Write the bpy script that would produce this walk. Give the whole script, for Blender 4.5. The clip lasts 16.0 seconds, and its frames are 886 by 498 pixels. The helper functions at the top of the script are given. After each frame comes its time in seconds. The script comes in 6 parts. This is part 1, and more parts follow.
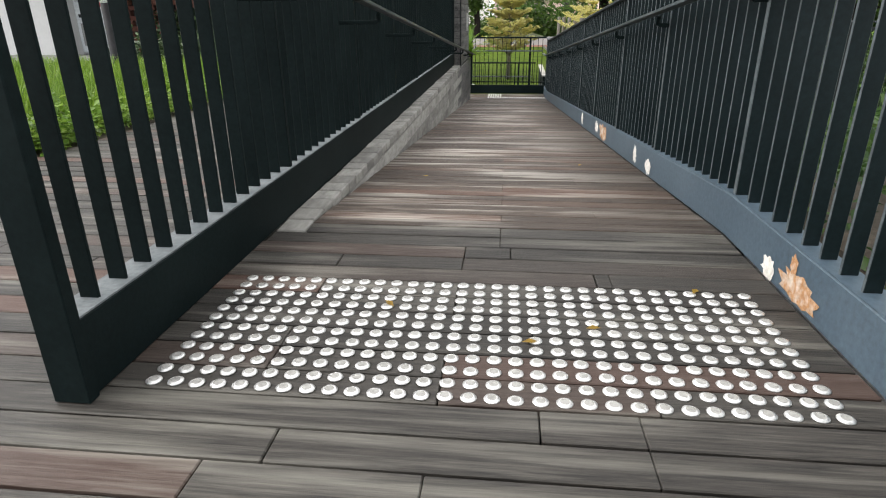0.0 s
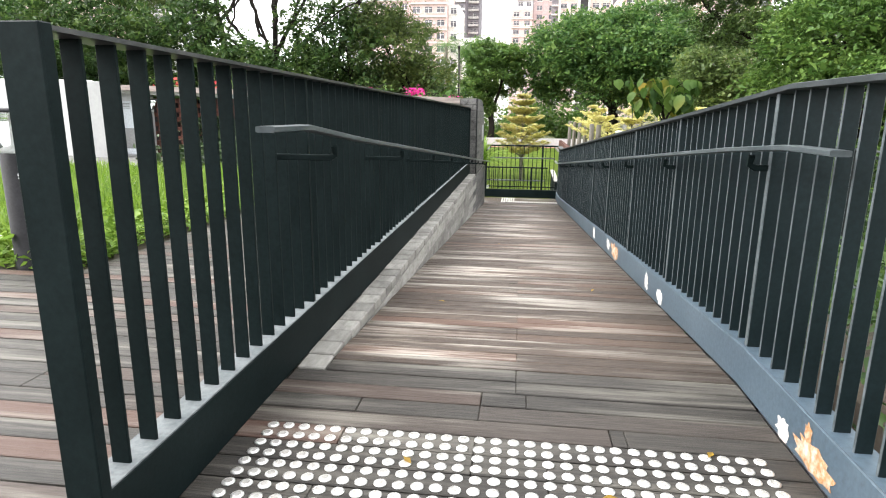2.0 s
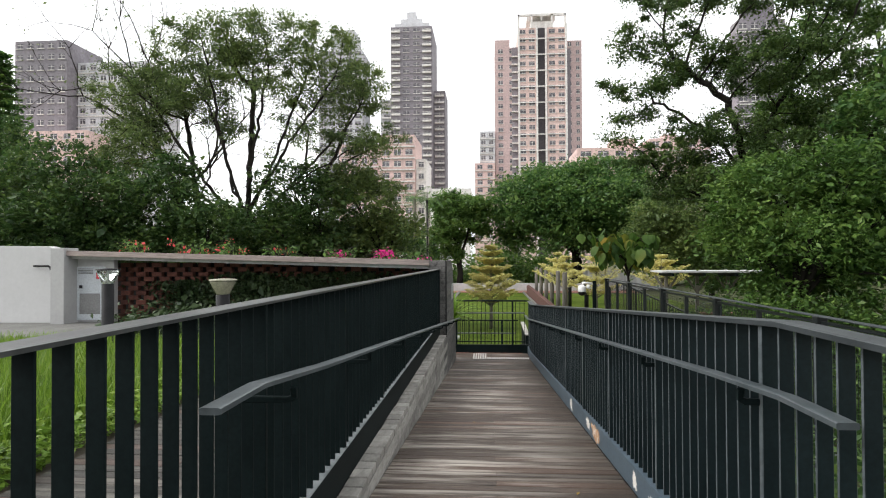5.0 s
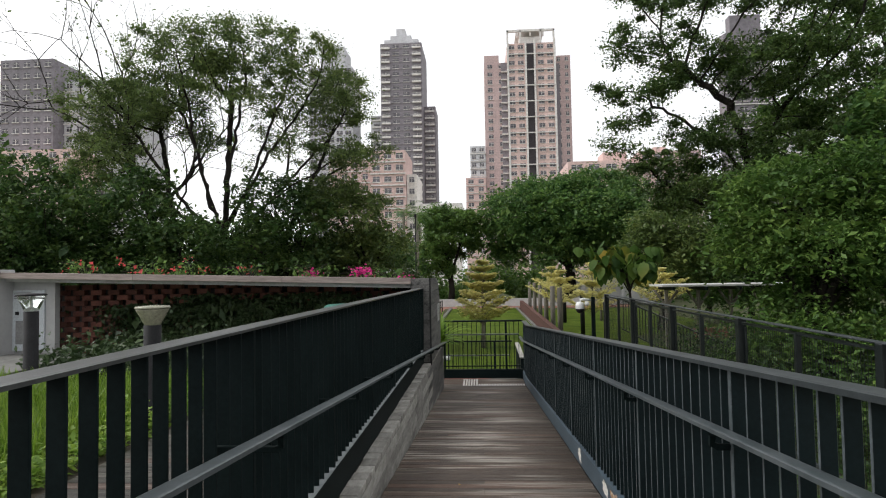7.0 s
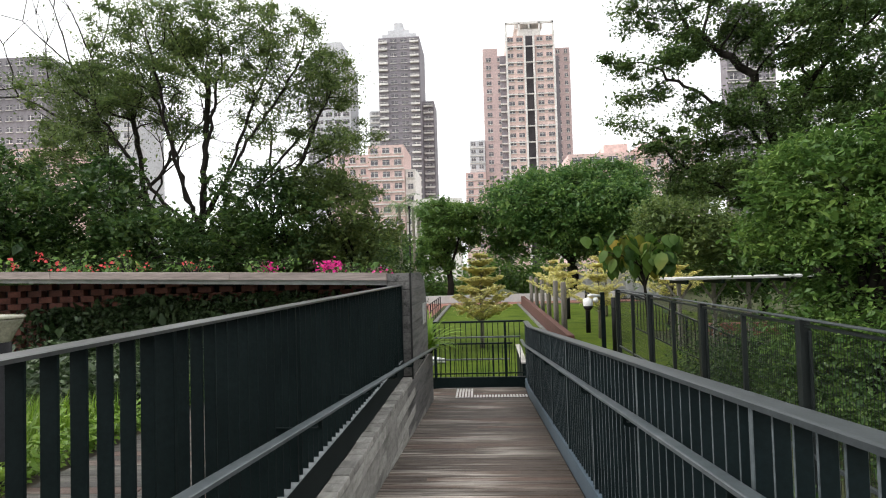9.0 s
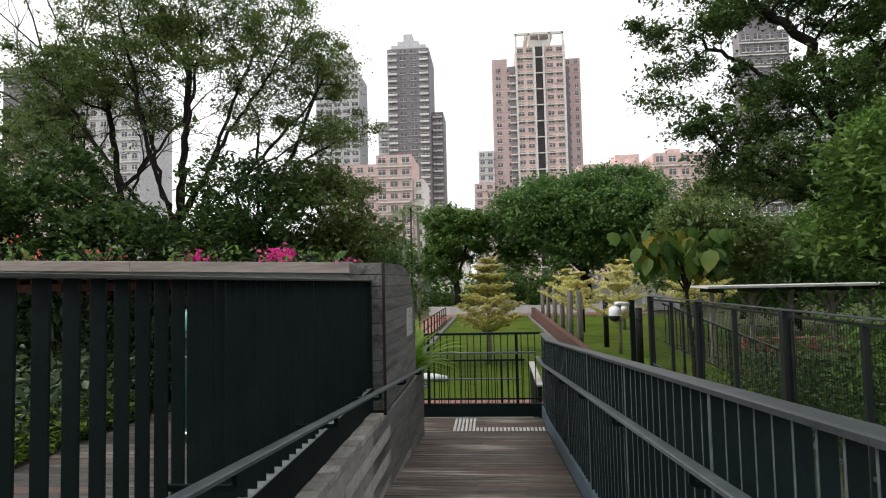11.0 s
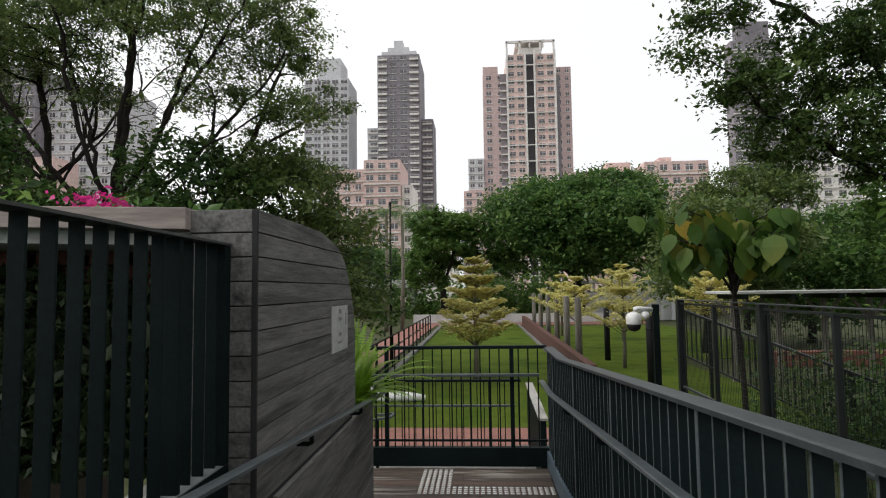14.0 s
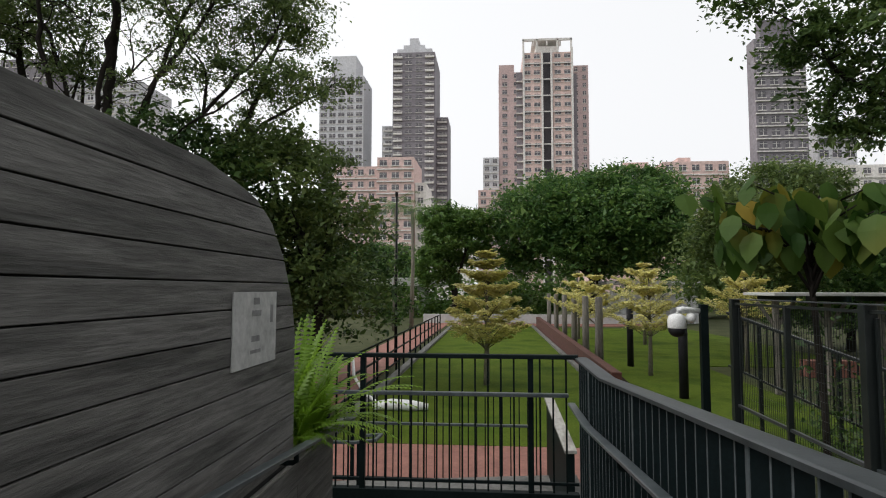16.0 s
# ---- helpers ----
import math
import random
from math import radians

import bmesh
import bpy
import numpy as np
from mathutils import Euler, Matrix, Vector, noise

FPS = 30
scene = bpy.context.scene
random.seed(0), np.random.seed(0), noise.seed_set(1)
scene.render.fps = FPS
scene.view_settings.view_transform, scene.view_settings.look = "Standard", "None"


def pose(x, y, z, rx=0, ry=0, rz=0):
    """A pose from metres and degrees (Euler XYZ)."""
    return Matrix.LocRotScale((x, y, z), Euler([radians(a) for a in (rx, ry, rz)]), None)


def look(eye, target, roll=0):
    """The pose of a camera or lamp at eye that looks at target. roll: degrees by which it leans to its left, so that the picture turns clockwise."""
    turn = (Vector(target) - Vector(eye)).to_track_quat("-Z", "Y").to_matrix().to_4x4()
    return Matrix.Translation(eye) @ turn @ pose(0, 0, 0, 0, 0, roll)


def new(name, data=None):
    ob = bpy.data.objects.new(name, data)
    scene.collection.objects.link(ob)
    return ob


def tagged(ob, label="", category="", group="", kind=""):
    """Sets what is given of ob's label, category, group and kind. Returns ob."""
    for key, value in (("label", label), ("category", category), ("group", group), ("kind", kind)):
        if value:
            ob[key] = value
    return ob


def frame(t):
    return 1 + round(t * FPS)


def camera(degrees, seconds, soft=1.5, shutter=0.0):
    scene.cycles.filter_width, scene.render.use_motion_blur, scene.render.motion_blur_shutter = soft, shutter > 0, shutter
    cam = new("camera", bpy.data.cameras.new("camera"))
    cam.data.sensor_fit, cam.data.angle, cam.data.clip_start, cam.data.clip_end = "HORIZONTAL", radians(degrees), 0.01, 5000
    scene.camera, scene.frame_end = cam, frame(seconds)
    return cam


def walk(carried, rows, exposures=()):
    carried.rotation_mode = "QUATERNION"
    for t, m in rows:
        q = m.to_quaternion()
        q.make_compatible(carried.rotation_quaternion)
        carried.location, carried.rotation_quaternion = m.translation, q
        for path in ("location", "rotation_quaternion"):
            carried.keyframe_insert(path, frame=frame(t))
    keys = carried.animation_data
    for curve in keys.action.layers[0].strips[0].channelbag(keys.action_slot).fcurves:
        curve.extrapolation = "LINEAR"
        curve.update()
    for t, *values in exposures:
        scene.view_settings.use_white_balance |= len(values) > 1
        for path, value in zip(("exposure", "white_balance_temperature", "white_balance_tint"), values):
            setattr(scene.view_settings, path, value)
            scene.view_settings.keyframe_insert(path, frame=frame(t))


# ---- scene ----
cam = camera(73.8, 16.0, soft=1.1)
PATH = [
    (0, (0.835, -1.142, 0.827), (0.638, 0.706, 0.089), -0.4),
    (0.5, (0.83, -1.15, 0.882), (0.629, 0.72, 0.204), -0.2),
    (1, (0.848, -1.153, 0.942), (0.618, 0.738, 0.331), -0.3),
    (1.5, (0.825, -1.166, 0.998), (0.589, 0.747, 0.469), 0.0),
    (2, (0.811, -1.165, 1.057), (0.564, 0.769, 0.611), 0.6),
    (2.5, (0.806, -1.187, 1.125), (0.559, 0.765, 0.772), 0.7),
    (3, (0.812, -1.210, 1.215), (0.569, 0.757, 0.954), 1.2),
    (3.5, (0.800, -1.216, 1.294), (0.577, 0.764, 1.133), 1.4),
    (4, (0.797, -1.226, 1.342), (0.602, 0.763, 1.281), 0.8),
    (4.5, (0.787, -1.168, 1.371), (0.614, 0.825, 1.365), 0.2),
    (6.8, (0.792, 0.159, 1.401), (0.67, 2.153, 1.485), -1.0),
    (7, (0.837, 0.268, 1.416), (0.709, 2.262, 1.497), -1.0),
    (7.5, (0.871, 0.842, 1.392), (0.739, 2.836, 1.461), -1.4),
    (8, (0.884, 1.212, 1.366), (0.756, 3.207, 1.422), -1.5),
    (8.5, (0.938, 1.524, 1.401), (0.809, 3.519, 1.459), -1.6),
    (10.8, (0.988, 4.185, 1.163), (0.834, 6.176, 1.271), -1.3),
    (11, (0.998, 4.341, 1.152), (0.838, 6.332, 1.261), -1.3),
    (11.5, (0.995, 4.784, 1.111), (0.823, 6.773, 1.23), -1.6),
    (12, (1.023, 5.258, 1.109), (0.848, 7.247, 1.234), -1.2),
    (12.5, (1.054, 5.711, 1.081), (0.87, 7.698, 1.213), -1.2),
    (13, (1.061, 6.07, 1.038), (0.893, 8.058, 1.174), -0.7),
    (13.5, (1.036, 6.568, 1.011), (0.885, 8.558, 1.151), -1.1),
    (14, (1.031, 7.081, 0.954), (0.908, 9.073, 1.092), -0.8),
    (14.5, (1.037, 7.49, 0.922), (0.913, 9.482, 1.055), -0.4),
    (15, (1.038, 7.923, 0.915), (0.902, 9.914, 1.05), -0.3),
    (15.5, (1.057, 8.325, 0.89), (0.903, 10.315, 1.026), 0.1),
    (16, (1.061, 8.757, 0.862), (0.892, 10.745, 0.999), 0.1),
]
# the bleaching sky makes the phone close down once it looks up
walk(cam, [(t, look(e, g, r)) for t, e, g, r in PATH],
     exposures=[(0, 0.84), (1.0, 1.32), (1.5, 1.45), (2.0, 1.65), (3.0, 1.75), (3.5, 1.50), (4.0, 1.10), (4.7, 0.68), (6.8, 0.05), (7.5, 0.15), (8.5, 0.66), (9.6, 0.5), (11.0, 0.22), (13.0, 0.0), (16.0, -0.15)])

# ---- light: a bright overcast sky, brightest to the side of the lawn ----
world = bpy.data.worlds.new("overcast")
scene.world = world
world.use_nodes = True
wn = world.node_tree
wn.nodes.clear()
sky = wn.nodes.new("ShaderNodeTexSky")
sky.sky_type, sky.sun_disc = "NISHITA", False
sky.sun_elevation, sky.sun_rotation = radians(42), radians(-70)
sky.air_density, sky.dust_density, sky.ozone_density = 1.0, 6.0, 1.0
hsv = wn.nodes.new("ShaderNodeHueSaturation")
hsv.inputs["Saturation"].default_value = 0.12
cloud = wn.nodes.new("ShaderNodeMix")
cloud.data_type = "RGBA"
cloud.inputs[0].default_value = 0.7
cloud.inputs[7].default_value = (9.0, 9.1, 9.3, 1)
bg = wn.nodes.new("ShaderNodeBackground")
bg.inputs["Strength"].default_value = 0.145
wo = wn.nodes.new("ShaderNodeOutputWorld")
wn.links.new(sky.outputs[0], hsv.inputs["Color"])
wn.links.new(hsv.outputs[0], cloud.inputs[6])
wn.links.new(cloud.outputs[2], bg.inputs[0])
wn.links.new(bg.outputs[0], wo.inputs[0])
sun_data = bpy.data.lights.new("sun", "SUN")
sun_data.energy, sun_data.angle, sun_data.color = 1.4, radians(25), (1.0, 0.97, 0.93)
sun = new("sun", sun_data)
sun.matrix_basis = look((-30, -11, 29), (0, 0, 0))


# ---- materials ----
def node(nt, kind, **inputs):
    n = nt.nodes.new(kind)
    for k, v in inputs.items():
        n.inputs[k].default_value = v
    return n


def rgb(c):
    return (*c, 1) if len(c) == 3 else c


def material(name, colors, rough=0.6, metal=0.0, scale=(1, 1, 1), fine=30.0, coarse=2.0, bump=0.2, vary=0.0, space="Object", spec=0.5, translucent=0.0, grainy=0.25):
    """Two colours mixed by a coarse noise, grained by a fine one; vary: lightness steps from piece to piece."""
    m = bpy.data.materials.new(name)
    m.use_nodes = True
    nt = m.node_tree
    bsdf = nt.nodes["Principled BSDF"]
    bsdf.inputs["Roughness"].default_value, bsdf.inputs["Metallic"].default_value = rough, metal
    bsdf.inputs["Specular IOR Level"].default_value = spec
    co = nt.nodes.new("ShaderNodeTexCoord")
    info = nt.nodes.new("ShaderNodeObjectInfo")
    shift = nt.nodes.new("ShaderNodeVectorMath")
    shift.operation = "MULTIPLY_ADD"
    shift.inputs[1].default_value = scale
    grow = nt.nodes.new("ShaderNodeMath")
    grow.operation = "MULTIPLY"
    grow.inputs[1].default_value = 37.0 if space == "Object" else 0.0
    nt.links.new(info.outputs["Random"], grow.inputs[0])
    if space == "Object":
        nt.links.new(co.outputs["Object"], shift.inputs[0])
    else:
        geo = nt.nodes.new("ShaderNodeNewGeometry")
        nt.links.new(geo.outputs["Position"], shift.inputs[0])
    nt.links.new(grow.outputs[0], shift.inputs[2])
    n1 = node(nt, "ShaderNodeTexNoise", Scale=coarse, Detail=5.0, Roughness=0.6)
    n2 = node(nt, "ShaderNodeTexNoise", Scale=fine, Detail=6.0, Roughness=0.65)
    nt.links.new(shift.outputs[0], n1.inputs["Vector"])
    nt.links.new(shift.outputs[0], n2.inputs["Vector"])
    ramp = nt.nodes.new("ShaderNodeValToRGB")
    els = ramp.color_ramp.elements
    els[0].position, els[0].color = 0.3, rgb(colors[0])
    els[1].position, els[1].color = 0.7, rgb(colors[-1])
    for i, c in enumerate(colors[1:-1]):
        e = els.new(0.3 + 0.4 * (i + 1) / (len(colors) - 1))
        e.color = rgb(c)
    nt.links.new(n1.outputs[0], ramp.inputs[0])
    grain = nt.nodes.new("ShaderNodeMapRange")
    grain.inputs["From Min"].default_value, grain.inputs["From Max"].default_value = 0.3, 0.7
    grain.inputs["To Min"].default_value, grain.inputs["To Max"].default_value = 1 - 1.1 * grainy, 1 + 0.9 * grainy
    nt.links.new(n2.outputs[0], grain.inputs[0])
    hs = nt.nodes.new("ShaderNodeHueSaturation")
    nt.links.new(ramp.outputs[0], hs.inputs["Color"])
    if vary:
        step = nt.nodes.new("ShaderNodeMapRange")
        step.inputs["To Min"].default_value, step.inputs["To Max"].default_value = 1 - vary, 1 + vary
        nt.links.new(info.outputs["Random"], step.inputs[0])
        mul = nt.nodes.new("ShaderNodeMath")
        mul.operation = "MULTIPLY"
        nt.links.new(step.outputs[0], mul.inputs[0])
        nt.links.new(grain.outputs[0], mul.inputs[1])
        nt.links.new(mul.outputs[0], hs.inputs["Value"])
    else:
        nt.links.new(grain.outputs[0], hs.inputs["Value"])
    nt.links.new(hs.outputs[0], bsdf.inputs["Base Color"])
    if bump:
        b = node(nt, "ShaderNodeBump", Strength=bump, Distance=0.01)
        nt.links.new(n2.outputs[0], b.inputs["Height"])
        nt.links.new(b.outputs[0], bsdf.inputs["Normal"])
    return m


def leaf_material(name, colors, rough=0.45, through_light=0.42):
    """Leaves: colour steps from leaf to leaf, light passes partly through."""
    m = bpy.data.materials.new(name)
    m.use_nodes = True
    nt = m.node_tree
    bsdf = nt.nodes["Principled BSDF"]
    bsdf.inputs["Roughness"].default_value = rough
    bsdf.inputs["Specular IOR Level"].default_value = 0.3
    geo = nt.nodes.new("ShaderNodeNewGeometry")
    n1 = node(nt, "ShaderNodeTexNoise", Scale=0.7, Detail=2.0)
    nt.links.new(geo.outputs["Position"], n1.inputs["Vector"])
    add = nt.nodes.new("ShaderNodeMath")
    add.operation = "MULTIPLY_ADD"
    add.inputs[1].default_value = 0.6
    half = nt.nodes.new("ShaderNodeMath")
    half.operation = "MULTIPLY_ADD"
    half.inputs[1].default_value, half.inputs[2].default_value = 0.9, -0.25
    nt.links.new(n1.outputs[0], half.inputs[0])
    nt.links.new(geo.outputs["Random Per Island"], add.inputs[0])
    nt.links.new(half.outputs[0], add.inputs[2])
    ramp = nt.nodes.new("ShaderNodeValToRGB")
    els = ramp.color_ramp.elements
    els[0].position, els[0].color = 0.1, rgb(colors[0])
    els[1].position, els[1].color = 0.9, rgb(colors[-1])
    for i, c in enumerate(colors[1:-1]):
        e = els.new(0.1 + 0.8 * (i + 1) / (len(colors) - 1))
        e.color = rgb(c)
    nt.links.new(add.outputs[0], ramp.inputs[0])
    nt.links.new(ramp.outputs[0], bsdf.inputs["Base Color"])
    tr = nt.nodes.new("ShaderNodeBsdfTranslucent")
    nt.links.new(ramp.outputs[0], tr.inputs[0])
    mix = nt.nodes.new("ShaderNodeMixShader")
    mix.inputs[0].default_value = through_light
    nt.links.new(bsdf.outputs[0], mix.inputs[1])
    nt.links.new(tr.outputs[0], mix.inputs[2])
    nt.links.new(mix.outputs[0], nt.nodes["Material Output"].inputs[0])
    return m


def deck_material(name, dark, mid, pale, red, bleached=0.6, stained=False):
    """Weathered hardwood: grain along x, bleached streaks that run across boards, some redder boards."""
    m = bpy.data.materials.new(name)
    m.use_nodes = True
    nt = m.node_tree
    L = nt.links.new
    bsdf = nt.nodes["Principled BSDF"]
    bsdf.inputs["Roughness"].default_value, bsdf.inputs["Specular IOR Level"].default_value = 0.62, 0.35
    info = nt.nodes.new("ShaderNodeObjectInfo")
    geo = nt.nodes.new("ShaderNodeNewGeometry")
    far = nt.nodes.new("ShaderNodeMath")
    far.operation = "MULTIPLY"
    far.inputs[1].default_value = 53.0
    L(info.outputs["Random"], far.inputs[0])
    v1 = nt.nodes.new("ShaderNodeVectorMath")
    v1.operation = "MULTIPLY_ADD"
    v1.inputs[1].default_value = (3.0, 60, 60)
    L(geo.outputs["Position"], v1.inputs[0])
    L(far.outputs[0], v1.inputs[2])
    grain = node(nt, "ShaderNodeTexNoise", Scale=2.2, Detail=7.0, Roughness=0.65)
    L(v1.outputs[0], grain.inputs["Vector"])
    v2 = nt.nodes.new("ShaderNodeVectorMath")
    v2.operation = "MULTIPLY"
    v2.inputs[1].default_value = (0.40, 9.0, 1.0)
    L(geo.outputs["Position"], v2.inputs[0])
    streak = node(nt, "ShaderNodeTexNoise", Scale=1.5, Detail=5.0, Roughness=0.7, Distortion=0.3)
    L(v2.outputs[0], streak.inputs["Vector"])
    # bleaching comes in bands of a few boards, not evenly
    v3 = nt.nodes.new("ShaderNodeVectorMath")
    v3.operation = "MULTIPLY"
    v3.inputs[1].default_value = (0.55, 1.7, 1.0)
    L(geo.outputs["Position"], v3.inputs[0])
    blot = node(nt, "ShaderNodeTexNoise", Scale=1.3, Detail=3.0, Roughness=0.55)
    L(v3.outputs[0], blot.inputs["Vector"])
    base = nt.nodes.new("ShaderNodeValToRGB")
    base.color_ramp.elements[0].color, base.color_ramp.elements[1].color = rgb(dark), rgb(mid)
    base.color_ramp.elements[0].position, base.color_ramp.elements[1].position = 0.30, 0.70
    L(grain.outputs[0], base.inputs[0])
    isred = nt.nodes.new("ShaderNodeMapRange")
    isred.inputs["From Min"].default_value, isred.inputs["From Max"].default_value = 0.72, 0.95
    isred.inputs["To Max"].default_value = 0.4
    L(info.outputs["Random"], isred.inputs[0])
    m1 = nt.nodes.new("ShaderNodeMix")
    m1.data_type = "RGBA"
    m1.inputs[7].default_value = rgb(red)
    L(isred.outputs[0], m1.inputs[0])
    L(base.outputs[0], m1.inputs[6])
    both = nt.nodes.new("ShaderNodeMath")
    both.operation = "MULTIPLY_ADD"
    both.inputs[1].default_value = 0.6
    L(blot.outputs[0], both.inputs[0])
    L(streak.outputs[0], both.inputs[2])
    bleach = nt.nodes.new("ShaderNodeMapRange")
    bleach.inputs["From Min"].default_value, bleach.inputs["From Max"].default_value = 0.80, 1.06
    bleach.inputs["To Max"].default_value = bleached
    L(both.outputs[0], bleach.inputs[0])
    m2 = nt.nodes.new("ShaderNodeMix")
    m2.data_type = "RGBA"
    m2.inputs[7].default_value = rgb(pale)
    L(bleach.outputs[0], m2.inputs[0])
    L(m1.outputs[2], m2.inputs[6])
    wood = m2.outputs[2]
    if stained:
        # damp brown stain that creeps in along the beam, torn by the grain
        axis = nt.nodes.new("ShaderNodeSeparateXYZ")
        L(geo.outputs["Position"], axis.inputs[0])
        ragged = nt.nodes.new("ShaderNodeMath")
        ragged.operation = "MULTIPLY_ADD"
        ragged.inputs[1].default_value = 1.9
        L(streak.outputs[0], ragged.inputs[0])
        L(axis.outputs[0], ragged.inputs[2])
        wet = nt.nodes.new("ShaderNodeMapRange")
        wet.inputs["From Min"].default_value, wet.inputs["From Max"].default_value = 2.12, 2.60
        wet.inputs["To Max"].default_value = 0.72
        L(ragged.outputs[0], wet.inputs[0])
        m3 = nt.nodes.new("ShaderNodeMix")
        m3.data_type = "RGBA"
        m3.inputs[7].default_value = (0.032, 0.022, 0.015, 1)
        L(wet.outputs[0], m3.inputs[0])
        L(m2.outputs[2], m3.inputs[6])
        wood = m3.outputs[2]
    hs = nt.nodes.new("ShaderNodeHueSaturation")
    step = nt.nodes.new("ShaderNodeMapRange")
    step.inputs["To Min"].default_value, step.inputs["To Max"].default_value = 0.74, 1.22
    L(info.outputs["Random"], step.inputs[0])
    L(step.outputs[0], hs.inputs["Value"])
    L(wood, hs.inputs["Color"])
    L(hs.outputs[0], bsdf.inputs["Base Color"])
    b = node(nt, "ShaderNodeBump", Strength=0.6, Distance=0.005)
    L(grain.outputs[0], b.inputs["Height"])
    L(b.outputs[0], bsdf.inputs["Normal"])
    return m


def glass_material(name, tint=(0.9, 0.95, 0.93)):
    m = bpy.data.materials.new(name)
    m.use_nodes = True
    b = m.node_tree.nodes["Principled BSDF"]
    b.inputs["Base Color"].default_value, b.inputs["Roughness"].default_value = rgb(tint), 0.08
    b.inputs["Transmission Weight"].default_value = 0.9
    return m


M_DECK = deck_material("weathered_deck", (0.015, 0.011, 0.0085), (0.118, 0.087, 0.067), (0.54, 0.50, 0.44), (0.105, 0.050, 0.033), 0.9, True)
M_DECKN = deck_material("brown_deck", (0.010, 0.0095, 0.0085), (0.062, 0.055, 0.047), (0.26, 0.245, 0.21), (0.095, 0.036, 0.022), 0.6)
# one railing paint in two tones: right side lighter for its open sky
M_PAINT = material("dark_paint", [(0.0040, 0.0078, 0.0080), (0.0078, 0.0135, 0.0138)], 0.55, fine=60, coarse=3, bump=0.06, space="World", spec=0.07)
M_PAINT_LIT = material("dark_paint_lit_side", [(0.0048, 0.0100, 0.0115), (0.0092, 0.0170, 0.0192)], 0.45, fine=60, coarse=3, bump=0.05, space="World", spec=0.2)
# paler tone that holds the skylight on the picket edges
M_EDGE_LIT = material("skylit_paint_edge", [(0.038, 0.050, 0.055), (0.085, 0.100, 0.108)], 0.5, fine=40, coarse=5, bump=0.1, space="World", spec=0.4)
# rail tops lightened: the sky they reflect is put into the paint
M_RAILTOP_LIT = material("skylit_rail_paint", [(0.020, 0.025, 0.028), (0.040, 0.047, 0.050)], 0.48, fine=40, coarse=4, bump=0.06, space="World", spec=0.4)
M_DUST_LIT = material("dusty_skylit_paint", [(0.08, 0.095, 0.10), (0.165, 0.18, 0.185)], 0.7, fine=60, coarse=8, bump=0.1, space="World")
M_BEAM = material("blue_grey_paint", [(0.050, 0.075, 0.098), (0.072, 0.102, 0.128)], 0.45, fine=50, coarse=3, bump=0.06, space="World")
M_HAND = material("handrail_paint", [(0.035, 0.046, 0.050), (0.085, 0.098, 0.104)], 0.36, fine=30, coarse=6, bump=0.05, space="World")
M_RUST = material("rusted_patch", [(0.55, 0.50, 0.43), (0.36, 0.17, 0.06), (0.62, 0.58, 0.52)], 0.8, fine=60, coarse=14, bump=0.3)
M_BARE = material("bare_primer", [(0.60, 0.56, 0.50), (0.72, 0.70, 0.66)], 0.75, fine=60, coarse=12, bump=0.2)
M_STEEL = material("brushed_stud_steel", [(0.66, 0.66, 0.64), (0.80, 0.79, 0.77)], 0.30, 0.6, fine=80, coarse=8, bump=0.05)
M_STUDTOP = material("stud_top_grit", [(0.26, 0.255, 0.235), (0.38, 0.37, 0.345)], 0.75, 0.1, fine=200, coarse=30, bump=0.3)
M_CURB = material("grey_weathered_block", [(0.14, 0.135, 0.12), (0.30, 0.29, 0.265), (0.20, 0.19, 0.175)], 0.85, scale=(1, .35, 1), fine=26, coarse=4, bump=0.6, vary=0.28)
M_FIN = material("grey_timber_cladding", [(0.020, 0.020, 0.019), (0.125, 0.121, 0.115), (0.044, 0.043, 0.041)], 0.7, scale=(6, .5, 6), fine=9, coarse=1.6, bump=0.5, vary=0.22, grainy=.4)
M_CAP = material("bleached_timber_cap", [(0.20, 0.160, 0.145), (0.34, 0.285, 0.26)], 0.75, scale=(.5, 5, 5), fine=10, coarse=1.5, bump=0.3)
M_CONCD = material("stained_concrete", [(0.10, 0.10, 0.092), (0.18, 0.178, 0.165)], 0.85, fine=16, coarse=2, bump=0.25)
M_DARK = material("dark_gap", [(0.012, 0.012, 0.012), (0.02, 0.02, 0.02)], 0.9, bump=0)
M_WHITE = material("white_painted_wall", [(0.44, 0.44, 0.44), (0.48, 0.48, 0.48)], 0.8, fine=12, coarse=.8, bump=0.05, grainy=.04)
M_GREYWALL = material("pale_grey_render", [(0.33, 0.33, 0.33), (0.39, 0.39, 0.385)], 0.85, fine=14, coarse=1.5, bump=0.08, grainy=.06)
# left top plate: reflected sky held in a lighter base colour
M_PAINTTOP_LIT = material("skylit_dark_paint", [(0.032, 0.034, 0.035), (0.062, 0.063, 0.063)], 0.36, fine=40, coarse=4, bump=0.06, space="World", spec=0.5)
M_CONC = material("grey_concrete", [(0.40, 0.40, 0.39), (0.50, 0.50, 0.49)], 0.85, fine=16, coarse=2, bump=0.12, grainy=.1)
M_BRICK = material("red_brick", [(0.15, 0.058, 0.042), (0.235, 0.10, 0.072)], 0.85, fine=30, coarse=6, bump=0.4, vary=0.25)
# red brick darkened for the alcove's shade; the low lawn wall shares it
M_BRICKD = material("darkened_red_brick", [(0.075, 0.026, 0.018), (0.135, 0.050, 0.036)], 0.9, fine=30, coarse=6, bump=0.4, vary=0.3)
M_PAVE = material("red_pavers", [(0.24, 0.105, 0.08), (0.34, 0.155, 0.12)], 0.85, fine=20, coarse=3, bump=0.2, vary=0.15)
